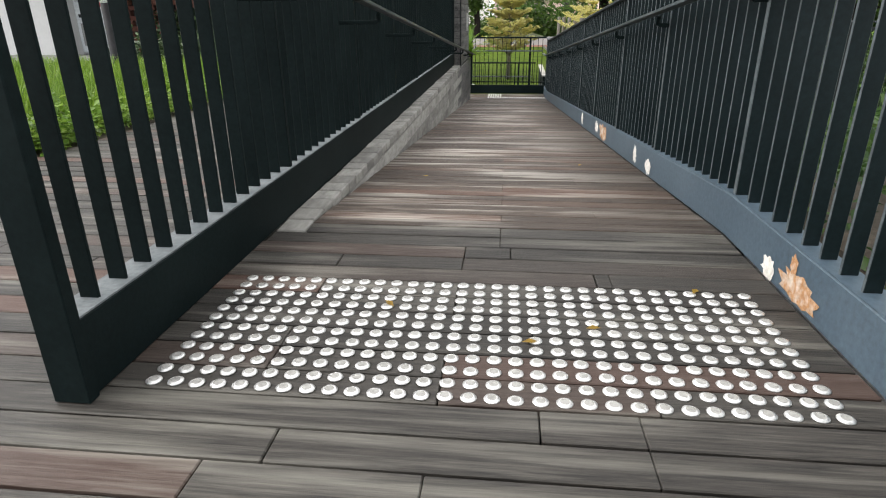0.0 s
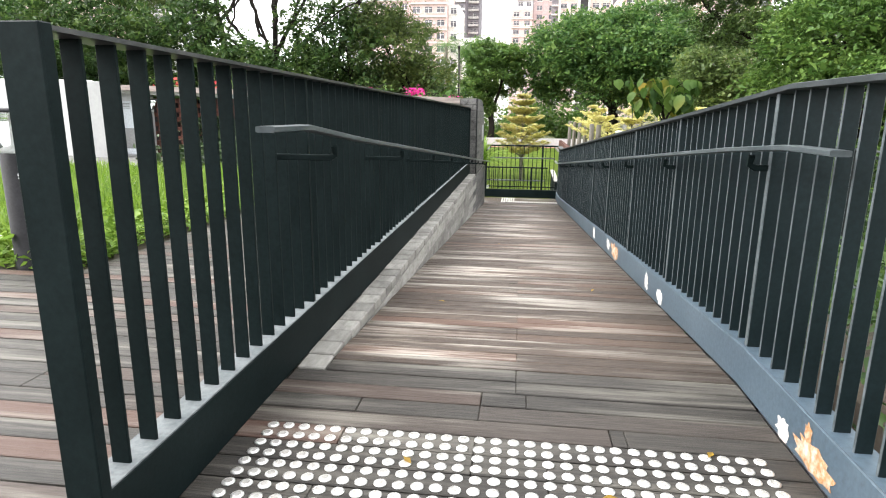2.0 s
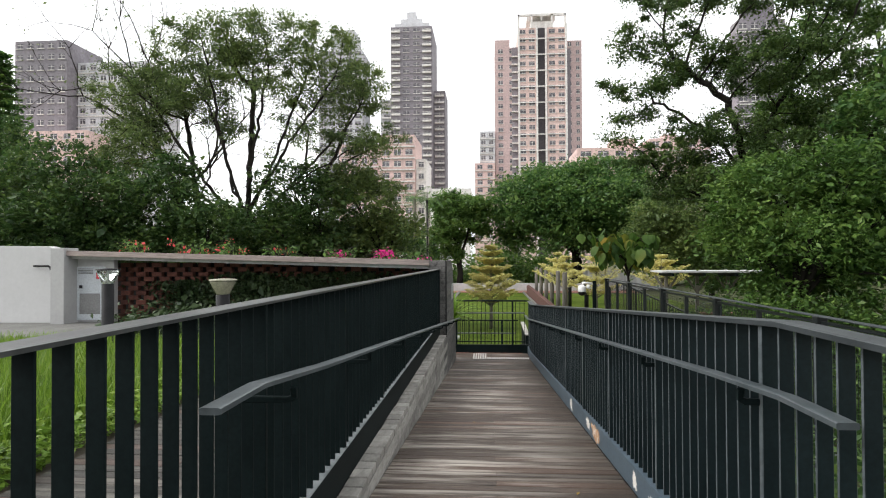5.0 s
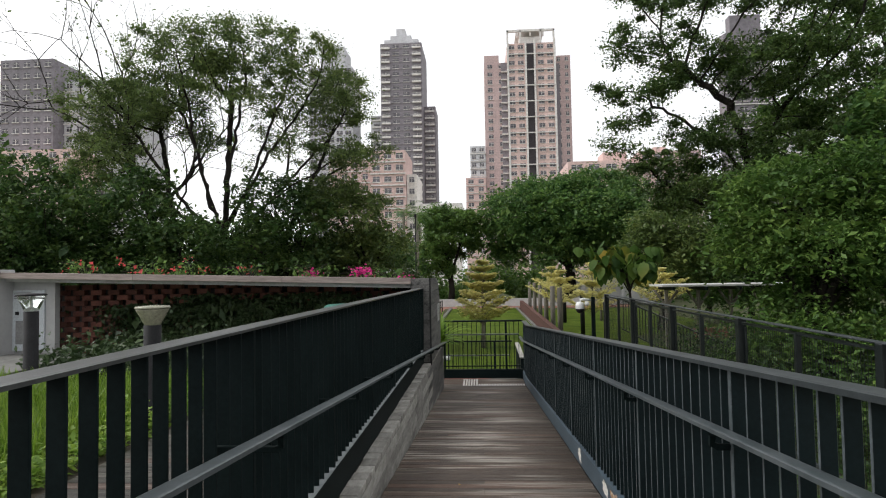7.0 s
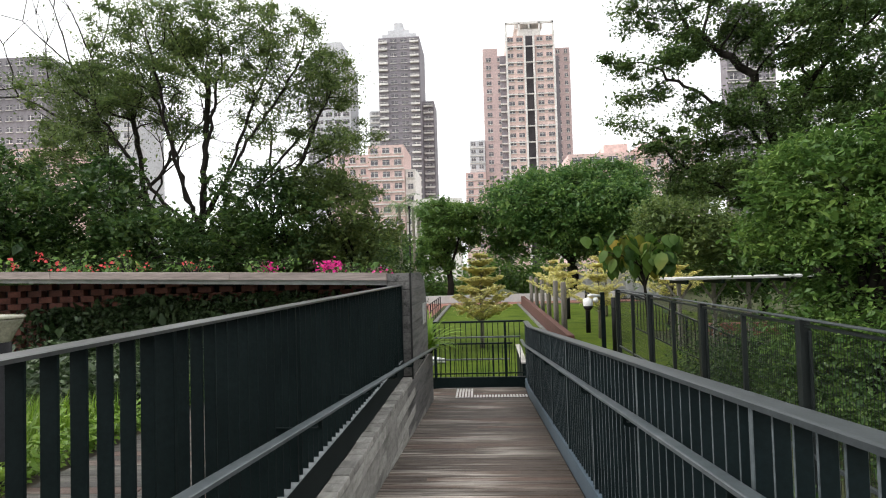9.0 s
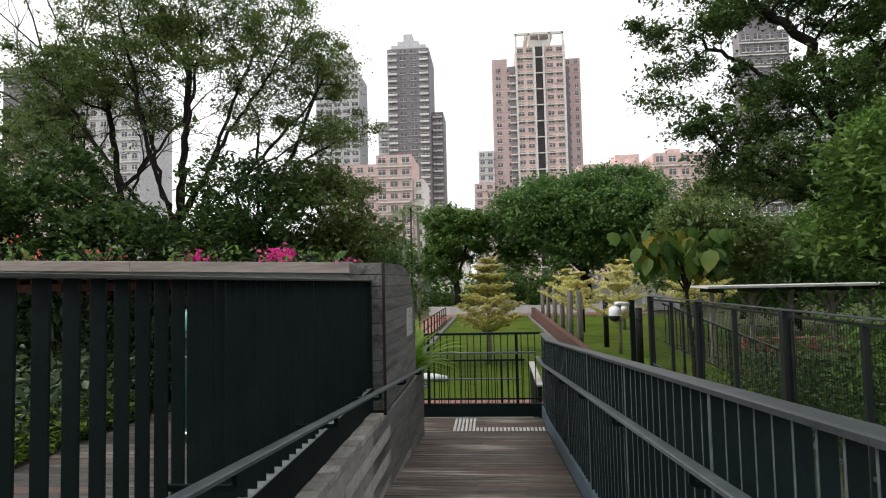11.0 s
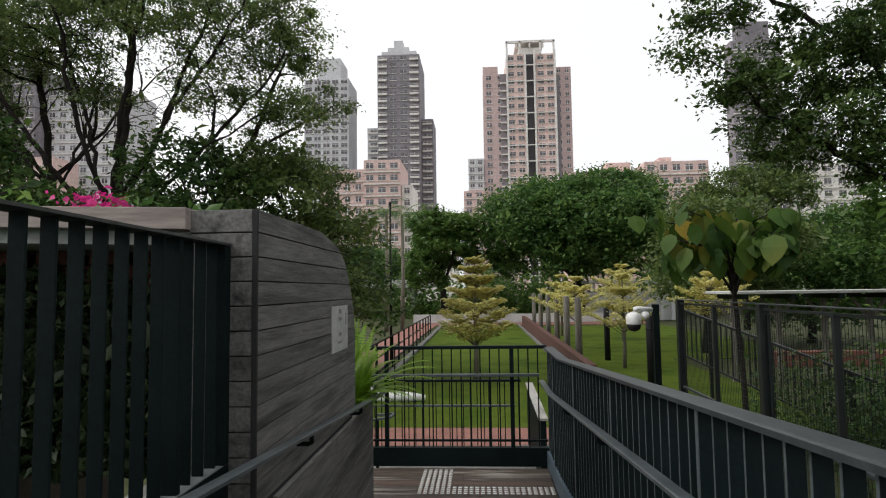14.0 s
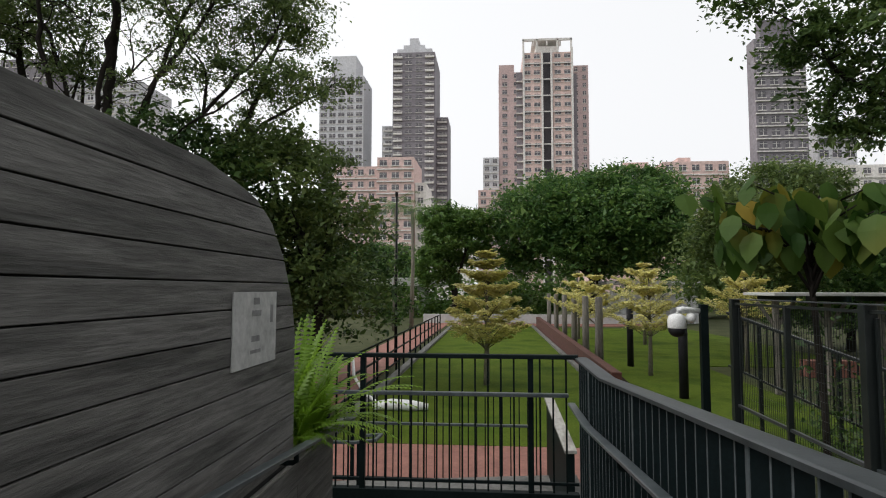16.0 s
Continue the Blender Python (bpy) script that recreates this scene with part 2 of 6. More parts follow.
M_GROUND = material("park_soil", [(0.040, 0.048, 0.020), (0.075, 0.080, 0.040)], 0.95, fine=3, coarse=0.3, bump=0.3, space="World", spec=0.1)
M_LAWN = material("mown_lawn", [(0.030, 0.058, 0.0065), (0.078, 0.112, 0.014), (0.046, 0.080, 0.009)], 0.95, fine=22, coarse=0.5, bump=0.5, space="World", spec=0.06)
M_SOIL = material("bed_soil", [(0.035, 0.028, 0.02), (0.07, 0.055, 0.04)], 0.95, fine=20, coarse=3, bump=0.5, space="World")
M_BARK = material("bark", [(0.016, 0.014, 0.012), (0.034, 0.029, 0.025)], 0.95, scale=(1, 1, .4), fine=25, coarse=5, bump=0.5, spec=0.1)
M_BARKY = material("pale_bark", [(0.13, 0.115, 0.09), (0.22, 0.20, 0.16)], 0.9, scale=(1, 1, .4), fine=25, coarse=5, bump=0.4)
M_POSTW = material("grey_round_timber", [(0.11, 0.10, 0.085), (0.22, 0.20, 0.175)], 0.85, scale=(4, 4, .5), fine=14, coarse=3, bump=0.4)
# drum's teal darkened to carry the roof's shade
M_TEAL = material("shaded_teal_plastic", [(0.001, 0.024, 0.015), (0.002, 0.036, 0.023)], 0.4, fine=20, coarse=2, bump=0.03, spec=.25)
M_TEALP = material("pale_teal_plastic", [(0.03, 0.15, 0.12), (0.06, 0.22, 0.18)], 0.3, fine=20, coarse=2, bump=0.03)
M_FENCE = material("black_green_fence_paint", [(0.007, 0.010, 0.010), (0.013, 0.017, 0.017)], 0.42, fine=60, coarse=4, bump=0.05, space="World", spec=0.35)
M_BLACK = material("black_powder_coat", [(0.012, 0.012, 0.013), (0.02, 0.02, 0.022)], 0.5, fine=60, coarse=5, bump=0.05, spec=0.12)
M_PLASTW = material("white_plastic", [(0.72, 0.72, 0.71), (0.8, 0.8, 0.79)], 0.35, fine=60, coarse=5, bump=0.02)
M_PAPER = material("faded_notice", [(0.34, 0.34, 0.33), (0.44, 0.44, 0.43)], 0.6, fine=20, coarse=4, bump=0.05)
M_INK = material("grey_ink", [(0.16, 0.16, 0.16), (0.22, 0.22, 0.22)], 0.7, bump=0)
M_RED = material("red_label", [(0.45, 0.03, 0.04), (0.5, 0.04, 0.05)], 0.5, bump=0)
M_GREYDOOR = material("grey_metal_door", [(0.42, 0.45, 0.48), (0.50, 0.53, 0.56)], 0.45, fine=40, coarse=3, bump=0.05)
M_GLASS = glass_material("clear_glass")
M_LAMPG = material("frosted_lamp_glass", [(0.20, 0.20, 0.14), (0.30, 0.29, 0.22)], 0.25, fine=40, coarse=5, bump=0.02)
L_GREEN = leaf_material("leaves_mid_green", [(0.037, 0.085, 0.020), (0.091, 0.174, 0.037), (0.174, 0.265, 0.058)])
L_DEEP = leaf_material("leaves_deep_green", [(0.030, 0.076, 0.022), (0.072, 0.150, 0.038), (0.170, 0.265, 0.062)])
L_OLIVE = leaf_material("leaves_olive", [(0.052, 0.085, 0.029), (0.112, 0.167, 0.049), (0.194, 0.245, 0.070)])
L_LIGHT = leaf_material("leaves_light_green", [(0.076, 0.145, 0.020), (0.170, 0.289, 0.043), (0.272, 0.374, 0.068)])
L_YELLOW = leaf_material("leaves_cream_yellow", [(0.46, 0.44, 0.12), (0.68, 0.63, 0.24), (0.82, 0.77, 0.42)], through_light=0.4)
# the backlit crown's darkness is put into this green
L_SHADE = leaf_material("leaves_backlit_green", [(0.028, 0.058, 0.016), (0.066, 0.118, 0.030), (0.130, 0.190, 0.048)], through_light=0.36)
L_BUSH = leaf_material("leaves_shaded_shrub", [(0.020, 0.050, 0.014), (0.050, 0.100, 0.026), (0.115, 0.175, 0.042)])
L_BIG = leaf_material("leaves_large", [(0.020, 0.055, 0.008), (0.042, 0.092, 0.012), (0.080, 0.135, 0.020), (0.270, 0.200, 0.022)], 0.62, 0.4)
L_GRASS = leaf_material("long_grass", [(0.07, 0.14, 0.015), (0.14, 0.24, 0.025), (0.22, 0.32, 0.05)])
L_FERN = leaf_material("fern_fronds", [(0.070, 0.150, 0.010), (0.150, 0.270, 0.020), (0.250, 0.360, 0.035)])
L_PINK = leaf_material("magenta_bracts", [(0.35, 0.01, 0.12), (0.62, 0.03, 0.25), (0.75, 0.10, 0.28)])
L_CORAL = leaf_material("coral_bracts", [(0.45, 0.05, 0.05), (0.65, 0.10, 0.10)])
L_DRY = leaf_material("dry_leaves", [(0.25, 0.14, 0.03), (0.45, 0.33, 0.04)])
# creeper green lowered to hold the shade under the roof edge
L_CREEP = leaf_material("creeper_leaves", [(0.016, 0.032, 0.012), (0.036, 0.064, 0.023), (0.085, 0.120, 0.052)], through_light=0.25)


# ---- helpers ----
def thing(name, label, category, at=(0, 0, 0), group="", kind=""):
    ob = new(name)
    ob.empty_display_size = 0.1
    ob.location = at
    return tagged(ob, label, category, group, kind)


def mesh_of(name, bm, mat):
    me = bpy.data.meshes.new(name)
    bm.to_mesh(me)
    bm.free()
    for m in (mat if isinstance(mat, (list, tuple)) else [mat]):
        me.materials.append(m)
    return me


def part(name, bm, mat, parent=None, label="", at=None):
    ob = new(name, bm if isinstance(bm, bpy.types.Mesh) else mesh_of(name, bm, mat))
    if parent:
        ob.parent = parent
    if at is not None:
        ob.location = at
    if label:
        ob["label"] = label
    return ob


def solid(name, bm, mat, label, category, kind="", group=""):
    return tagged(part(name, bm, mat), label, category, group, kind)


def box(bm, lo, hi, bevel=0.0, m=None):
    r = bmesh.ops.create_cube(bm, size=1)
    vs = r["verts"]
    for v in vs:
        v.co = Vector([(lo[i] + hi[i]) / 2 + v.co[i] * (hi[i] - lo[i]) for i in range(3)])
    if bevel:
        es = list({e for v in vs for e in v.link_edges})
        b = bmesh.ops.bevel(bm, geom=es, offset=bevel, segments=1, affect="EDGES")
        vs = list({v for f in b["faces"] for v in f.verts} | {v for v in vs if v.is_valid})
    if m:
        bmesh.ops.transform(bm, matrix=m, verts=[v for v in vs if v.is_valid])
    return bm


def boxes(*pairs, bevel=0.0):
    bm = bmesh.new()
    for lo, hi in pairs:
        box(bm, lo, hi, bevel)
    return bm


def prism(poly, lo, hi, axis="x", bevel=0.0):
    """A polygon in the plane across an axis, pushed along that axis."""
    bm = bmesh.new()
    def at(p, k):
        return {"x": (k, p[0], p[1]), "y": (p[0], k, p[1]), "z": (p[0], p[1], k)}[axis]
    a = [bm.verts.new(at(p, lo)) for p in poly]
    b = [bm.verts.new(at(p, hi)) for p in poly]
    bm.faces.new(a)
    bm.faces.new(b[::-1])
    for i in range(len(poly)):
        j = (i + 1) % len(poly)
        bm.faces.new((a[i], b[i], b[j], a[j]))
    bmesh.ops.recalc_face_normals(bm, faces=bm.faces)
    if bevel:
        bmesh.ops.bevel(bm, geom=list(bm.edges), offset=bevel, segments=1, affect="EDGES")
    return bm


def sweep(bm, pts, half_w, half_h, up=(0, 0, 1)):
    """A rectangular bar along a polyline, mitred."""
    pts = [Vector(p) for p in pts]
    rings = []
    for i, p in enumerate(pts):
        d = ((pts[i] - pts[i - 1]).normalized() if i else Vector()) + ((pts[i + 1] - pts[i]).normalized() if i < len(pts) - 1 else Vector())
        d.normalize()
        side = d.cross(Vector(up)).normalized()
        u = side.cross(d).normalized()
        c = 0.25
        ring = []
        for sx, sz in ((-1, -1 + c), (-1 + c, -1), (1 - c, -1), (1, -1 + c), (1, 1 - c), (1 - c, 1), (-1 + c, 1), (-1, 1 - c)):
            ring.append(bm.verts.new(p + side * sx * half_w + u * sz * half_h))
        rings.append(ring)
    for a, b in zip(rings, rings[1:]):
        for i in range(8):
            bm.faces.new((a[i], a[(i + 1) % 8], b[(i + 1) % 8], b[i]))
    bm.faces.new(rings[0][::-1])
    bm.faces.new(rings[-1])
    return bm


def tube(bm, pts, radii, sides=8):
    pts = [Vector(p) for p in pts]
    if not isinstance(radii, (list, tuple)):
        radii = [radii] * len(pts)
    rings = []
    for i, p in enumerate(pts):
        d = (pts[min(i + 1, len(pts) - 1)] - pts[max(i - 1, 0)]).normalized()
        s = d.cross(Vector((0.31, 0.17, 0.93)) if abs(d.z) < 0.9 else Vector((1, 0, 0))).normalized()
        u = s.cross(d)
        rings.append([bm.verts.new(p + (s * math.cos(a) + u * math.sin(a)) * radii[i]) for a in [2 * math.pi * k / sides for k in range(sides)]])
    for a, b in zip(rings, rings[1:]):
        for i in range(sides):
            f = bm.faces.new((a[i], a[(i + 1) % sides], b[(i + 1) % sides], b[i]))
            f.smooth = True
    bm.faces.new(rings[0][::-1])
    bm.faces.new(rings[-1])
    return bm


def lathe(bm, profile, sides=24, centre=(0, 0, 0)):
    rings = []
    for r, z in profile:
        rings.append([bm.verts.new((centre[0] + r * math.cos(2 * math.pi * k / sides), centre[1] + r * math.sin(2 * math.pi * k / sides), centre[2] + z)) for k in range(sides)])
    for a, b in zip(rings, rings[1:]):
        for i in range(sides):
            f = bm.faces.new((a[i], a[(i + 1) % sides], b[(i + 1) % sides], b[i]))
            f.smooth = True
    if profile[0][0] > 1e-4:
        bm.faces.new(rings[0][::-1])
    if profile[-1][0] > 1e-4:
        bm.faces.new(rings[-1])
    return bm


def leaf_mesh(name, centres, size, mat, flat=0.5, long=1.9, seed=1, droop=0.0, spread=0.35):
    """Many small pointed leaves, each of two facets folded along its rib, at the given places."""
    g = np.random.default_rng(seed)
    c = np.asarray(centres, float)
    n = len(c)
    a = g.uniform(0, 2 * np.pi, n)
    tilt = g.normal(0, 1 - flat, n)
    d = np.stack([np.cos(a) * np.cos(tilt), np.sin(a) * np.cos(tilt), np.sin(tilt) - droop], 1)
    d /= np.linalg.norm(d, axis=1)[:, None]
    up = g.normal(0, 1 - flat, (n, 3)) + (0, 0, 1)
    s = np.cross(d, up)
    s /= np.linalg.norm(s, axis=1)[:, None] + 1e-9
    nrm = np.cross(s, d)
    z = size * np.exp(g.normal(0, spread, n))[:, None]
    w = z / long
    v = np.stack([c - d * z * .5, c + s * w * .5 + nrm * w * .12, c + d * z * .5 - nrm * z * .12, c - s * w * .5 + nrm * w * .12], 1).reshape(-1, 3)
    k = np.arange(n)[:, None] * 4
    f = np.concatenate([k + (0, 1, 2), k + (0, 2, 3)], 1).reshape(-1, 3)
    me = bpy.data.meshes.new(name)
    me.vertices.add(len(v))
    me.vertices.foreach_set("co", v.ravel())
    me.loops.add(f.size)
    me.loops.foreach_set("vertex_index", f.ravel().astype(np.int32))
    me.polygons.add(len(f))
    me.polygons.foreach_set("loop_start", np.arange(0, f.size, 3, dtype=np.int32))
    me.update(calc_edges=True)
    me.materials.append(mat)
    return me


def blob_points(g, n, centre, radii, clumps, clump_size, shell=0.55, low=-0.6):
    """Leaf places in clumps that sit on and in an ellipsoid: uneven outline, with gaps."""
    u = g.normal(0, 1, (clumps * 3, 3))
    u /= np.linalg.norm(u, axis=1)[:, None]
    u = u[u[:, 2] > low][:clumps]
    r = shell + (1.08 - shell) * g.random(len(u)) ** 0.5
    cc = np.asarray(centre) + u * r[:, None] * np.asarray(radii)
    k = g.integers(0, len(cc), n)
    return cc[k] + g.normal(0, 1, (n, 3)) * clump_size * (0.5 + g.random((len(cc), 1))[k]) * (1, 1, .62)


def grow_tree(bm, g, base, height, r0, levels=4, spread=0.7, forks=(2, 4), lean=(0, 0, 0), trunk=0.3, up=0.35):
    """Tapered trunk and limbs; gives the points along the outer twigs."""
    tips = []
    def limb(p, d, length, r, level):
        n = 4
        pts, rad = [p.copy()], [r]
        for i in range(n):
            d = (d + Vector(g.normal(0, 0.16, 3)) + Vector((0, 0, up * 0.12))).normalized()
            p = p + d * (length / n)
            pts.append(p.copy())
            rad.append(r * (1 - 0.42 * (i + 1) / n))
            if level <= 1 and i:
                tips.append(p.copy())
        tube(bm, pts, rad, 8 if level > 2 else 5 if level > 0 else 4)
        if level == 0:
            tips.append(p.copy())
            return
        k = int(g.integers(forks[0], forks[1] + 1))
        a0 = g.uniform(0, 6.28)
        for i in range(k):
            a = a0 + 2 * math.pi * i / k + g.uniform(-.4, .4)
            s = d.cross(Vector((0.3, 0.9, 0.1))).normalized()
            t = d.cross(s)
            b = (d * (1 - spread * .4) + (s * math.cos(a) + t * math.sin(a)) * spread * g.uniform(.7, 1.2) + Vector((0, 0, up * .3))).normalized()
            limb(p, b, length * g.uniform(.62, .9), r * 0.56, level - 1)
            if level >= 2 and g.random() < .6:
                q = pts[int(g.integers(2, n))]
                limb(q, (b + Vector(g.normal(0, .3, 3))).normalized(), length * g.uniform(.45, .7), r * .36, max(level - 2, 0))
    limb(Vector(base), (Vector((0, 0, 1)) + Vector(lean)).normalized(), height * trunk, r0, levels)
    return tips


def tree(name, label, g, base, height, r0, mat, leaves, size, clump, bark=M_BARK, flat=.4, group="", **kw):
    ob = thing(name, label, "tree", base, group)
    bm = bmesh.new()
    tips = grow_tree(bm, g, (0, 0, 0), height, r0, **kw)
    part("trunk", bm, bark, ob)
    t = np.array([tuple(p) for p in tips])
    k = g.integers(0, len(t), leaves)
    pts = t[k] + g.normal(0, clump, (leaves, 3)) * (1, 1, .7)
    part("crown", leaf_mesh("crown", pts, size, mat, flat, seed=int(g.integers(1e6))), mat, ob)
    return ob


def mass_tree(name, label, g, base, trunk_h, r0, lobes, mat, leaves, size, bark=M_BARK, category="tree", group="", clumps=60, clump=0.5):
    """A tree with a dense crown: trunk with limbs into each lobe (centre relative to the base, radii)."""
    ob = thing(name, label, category, base, group)
    bm = bmesh.new()
    tube(bm, [(0, 0, -.05), (.05 * trunk_h, 0, trunk_h * .5), (0, .04, trunk_h)], [r0 * 1.25, r0, r0 * .85], 10)
    pts = []
    vol = [r[0] * r[2] + r[1] * r[2] for c, r in lobes]
    for (c, r), v in zip(lobes, vol):
        q = Vector(c)
        mid = Vector((0, 0, trunk_h)).lerp(q, .5) + Vector(g.normal(0, .15, 3))
        tube(bm, [(0, 0, trunk_h * .9), mid, q], [r0 * .6, r0 * .4, r0 * .15], 6)
        for _ in range(5):
            e = q + Vector(g.normal(0, .6, 3)) * Vector(r).length * .4
            tube(bm, [mid, (mid + e) / 2 + Vector(g.normal(0, .1, 3)), e], [r0 * .25, r0 * .16, r0 * .06], 5)
        pts.append(blob_points(g, int(leaves * v / sum(vol)), c, r, clumps, clump))
    part("trunk", bm, bark, ob)
    part("crown", leaf_mesh("crown", np.concatenate(pts), size, mat, .45, seed=int(g.integers(1e6))), mat, ob)
    return ob


def colonise(g, trunk, limbs, goals, step=.3, reach=3.0, kill=.5, rounds=90):
    """Lets a trunk branch towards scattered goals; gives the nodes and each node's parent."""
    nodes = [np.array(trunk[0], float)]
    up = [-1]
    for a, b in zip(trunk, trunk[1:]):
        a, b = np.array(a, float), np.array(b, float)
        n = max(1, int(np.linalg.norm(b - a) / step))
        for k in range(n):
            nodes.append(a + (b - a) * (k + 1) / n)
            up.append(len(nodes) - 2)
    seen = max(0, len(nodes) - int(1.0 / step))
    for line in limbs:
        line = [np.array(p, float) for p in line]
        last = int(np.argmin([np.linalg.norm(p - line[0]) for p in nodes]))
        for a, b in zip(line, line[1:]):
            n = max(1, int(np.linalg.norm(b - a) / step))
            for k in range(n):
                nodes.append(a + (b - a) * (k + 1) / n + g.normal(0, .035, 3))
                up.append(last)
                last = len(nodes) - 1
    goals = np.asarray(goals, float)
    best = np.full(len(goals), 1e9)
    who = np.zeros(len(goals), int)
    for _ in range(rounds):
        for i in range(seen, len(nodes)):
            d = np.linalg.norm(goals - nodes[i], axis=1)
            m = d < best
            best[m], who[m] = d[m], i
        seen = len(nodes)
        keep = best > kill
        goals, best, who = goals[keep], best[keep], who[keep]
        if not len(goals):
            break
        live = best < max(reach, best.min() + .5)
        grown = 0
        for i in np.unique(who[live]):
            v = goals[live & (who == i)] - nodes[i]
            v = (v / np.linalg.norm(v, axis=1)[:, None]).sum(0)
            v = v / (np.linalg.norm(v) + 1e-9) + g.normal(0, .16, 3)
            if up[i] >= 0:
                v += .45 * (nodes[i] - nodes[up[i]]) / step
            p = nodes[i] + v / np.linalg.norm(v) * step
            nodes.append(p)
            up.append(int(i))
            grown += 1
        if not grown:
            break
    return np.array(nodes), up


def branching_tree(name, label, g, base, trunk, r0, lobes, mat, leaves, size, clump=.2, goals=700, bark=M_BARK, group="", flat=.4, step=.3, kill=.5, tip=.011, droop=.0, reach=3.0, limbs=(), bare=None):
    """A trunk whose limbs fork all the way out into the lobes (centre, radii, weight); leaves sit in tufts round the outer twigs."""
    ob = thing(name, label, "tree", base, group)
    tot = sum(w for c, r, w in lobes)
    pts = []
    for c, r, w in lobes:
        n = max(4, int(goals * w / tot))
        u = g.normal(0, 1, (n, 3))
        u /= np.linalg.norm(u, axis=1)[:, None]
        pts.append(np.array(c) + u * np.array(r) * (g.random((n, 1)) ** .45))
    nodes, up = colonise(g, trunk, limbs, np.concatenate(pts), step, reach, kill)
    n = len(nodes)
    flow = np.zeros(n)
    kids = [0] * n
    for i in range(n - 1, 0, -1):
        if flow[i] == 0:
            flow[i] = tip ** 2.2
        flow[up[i]] += flow[i]
        kids[up[i]] += 1
    rad = flow ** (1 / 2.2)
    rad *= 1 + (r0 / rad[0] - 1) * np.clip((rad - tip) / (rad[0] - tip + 1e-9), 0, 1) ** .8
    verts, faces = [], []
    for i in range(1, n):
        a, b = nodes[up[i]], nodes[i]
        d = (b - a) / (np.linalg.norm(b - a) + 1e-9)
        sides = 8 if rad[i] > .06 else 5 if rad[i] > .025 else 3
        s = np.cross(d, (0.31, 0.17, 0.93) if abs(d[2]) < .9 else (1, 0, 0))
        s /= np.linalg.norm(s)
        w = np.cross(s, d)
        k0 = len(verts)
        ra = min(rad[up[i]], rad[i] * 1.25)
        for p, r in ((a - d * ra * .3, ra), (b, rad[i])):
            for k in range(sides):
                t = 2 * math.pi * k / sides
                verts.append(tuple(p + (s * math.cos(t) + w * math.sin(t)) * r))
        for k in range(sides):
            j = (k + 1) % sides
            faces.append((k0 + k, k0 + j, k0 + sides + j, k0 + sides + k))
    me = bpy.data.meshes.new("trunk")
    me.from_pydata(verts, [], faces)
    me.materials.append(bark)
    me.polygons.foreach_set("use_smooth", [True] * len(faces))
    part("trunk", me, None, ob)
    fine = np.array([i for i in range(1, n) if rad[i] < tip * 2.0])
    ends = np.array([i for i in range(1, n) if kids[i] == 0])
    pick = np.concatenate([fine, ends, ends, ends])
    if bare:
        # few leaves within this inner dome (centre, radii)
        inside = (((nodes[pick] - np.array(bare[0])) / np.array(bare[1])) ** 2).sum(1) < 1
        pick = pick[~inside | (g.random(len(pick)) < .12)]
    k = pick[g.integers(0, len(pick), leaves)]
    tuft = .35 + 1.1 * g.random(n)
    p = nodes[k] + g.normal(0, 1, (leaves, 3)) * (clump * tuft[k])[:, None] * (1, 1, .6)
    part("crown", leaf_mesh("crown", p, size, mat, flat, seed=int(g.integers(1e6)), droop=droop), None, ob)
    return ob


def text_part(s, size, m, mat, parent, name="lettering"):
    cu = bpy.data.curves.new(name, "FONT")
    cu.body, cu.size, cu.extrude = s, size, 0.001
    tmp = bpy.data.objects.new(name, cu)
    scene.collection.objects.link(tmp)
    me = bpy.data.meshes.new_from_object(tmp.evaluated_get(bpy.context.evaluated_depsgraph_get()))
    bpy.data.objects.remove(tmp)
    me.materials.clear()
    me.materials.append(mat)
    ob = new(name, me)
    ob.parent = parent
    ob.matrix_basis = m
    return ob


# ---- the plan ----
XL, XR = -0.10, 1.72          # inner faces of the railings' bottom beams
WALL = 0.02                   # face of the wall beside the ramp
Y0, Y1, Y2 = 1.20, 12.70, 13.62   # ramp starts, ramp ends, landing's fence
SLOPE = 0.0835
LAND = -(Y1 - Y0) * SLOPE
LAWN = -1.75                  # level of the park below


def floor_z(y):
    return 0.0 if y < Y0 else -(min(y, Y1) - Y0) * SLOPE


# ---- ground and large structure ----
bm = bmesh.new()
bmesh.ops.create_grid(bm, x_segments=40, y_segments=40, size=1500, matrix=Matrix.Translation((0, 0, LAWN - 0.03)))
solid("ground", bm, M_GROUND, "dark earth of the park reaching to the horizon", "ground", "structure")
solid("lawn", boxes(((-1.75, 18.9, LAWN - .2), (3.75, 52, LAWN))), M_LAWN, "strip of mown green lawn between kerbs", "lawn", "structure")
solid("lawn_side", boxes(((4.75, 18.0, LAWN - .2), (8.2, 50, LAWN - .004)), ((8.2, 30, LAWN - .2), (14, 50, LAWN - .004))), M_LAWN, "wider mown lawn under young trees", "lawn", "structure")
solid("bed_ground", boxes(((-14, 2.28, LAWN), (-2.12, 12, -.03)), ((-14, -6, LAWN), (-5.65, 2.28, -.03))), M_SOIL, "raised planting bed of dark soil beside the deck", "planting bed", "structure")
solid("deck_base", boxes(((-5.62, -2.75, -.3), (XR + .02, Y0, -.06)), ((-2.10, Y0, -.3), (XL - .02, 9.7, -.06))), M_DARK, "dark framing below the deck boards", "deck framing", "structure")
bm = prism([(Y0, -.06), (Y1, LAND - .06), (Y2 + .1, LAND - .06), (Y2 + .1, LAND - .3), (Y1, LAND - .3), (Y0, -.3)], XL - .02, XR + .1)
solid("ramp_base", bm, M_DARK, "dark framing below the ramp boards", "ramp framing", "structure")
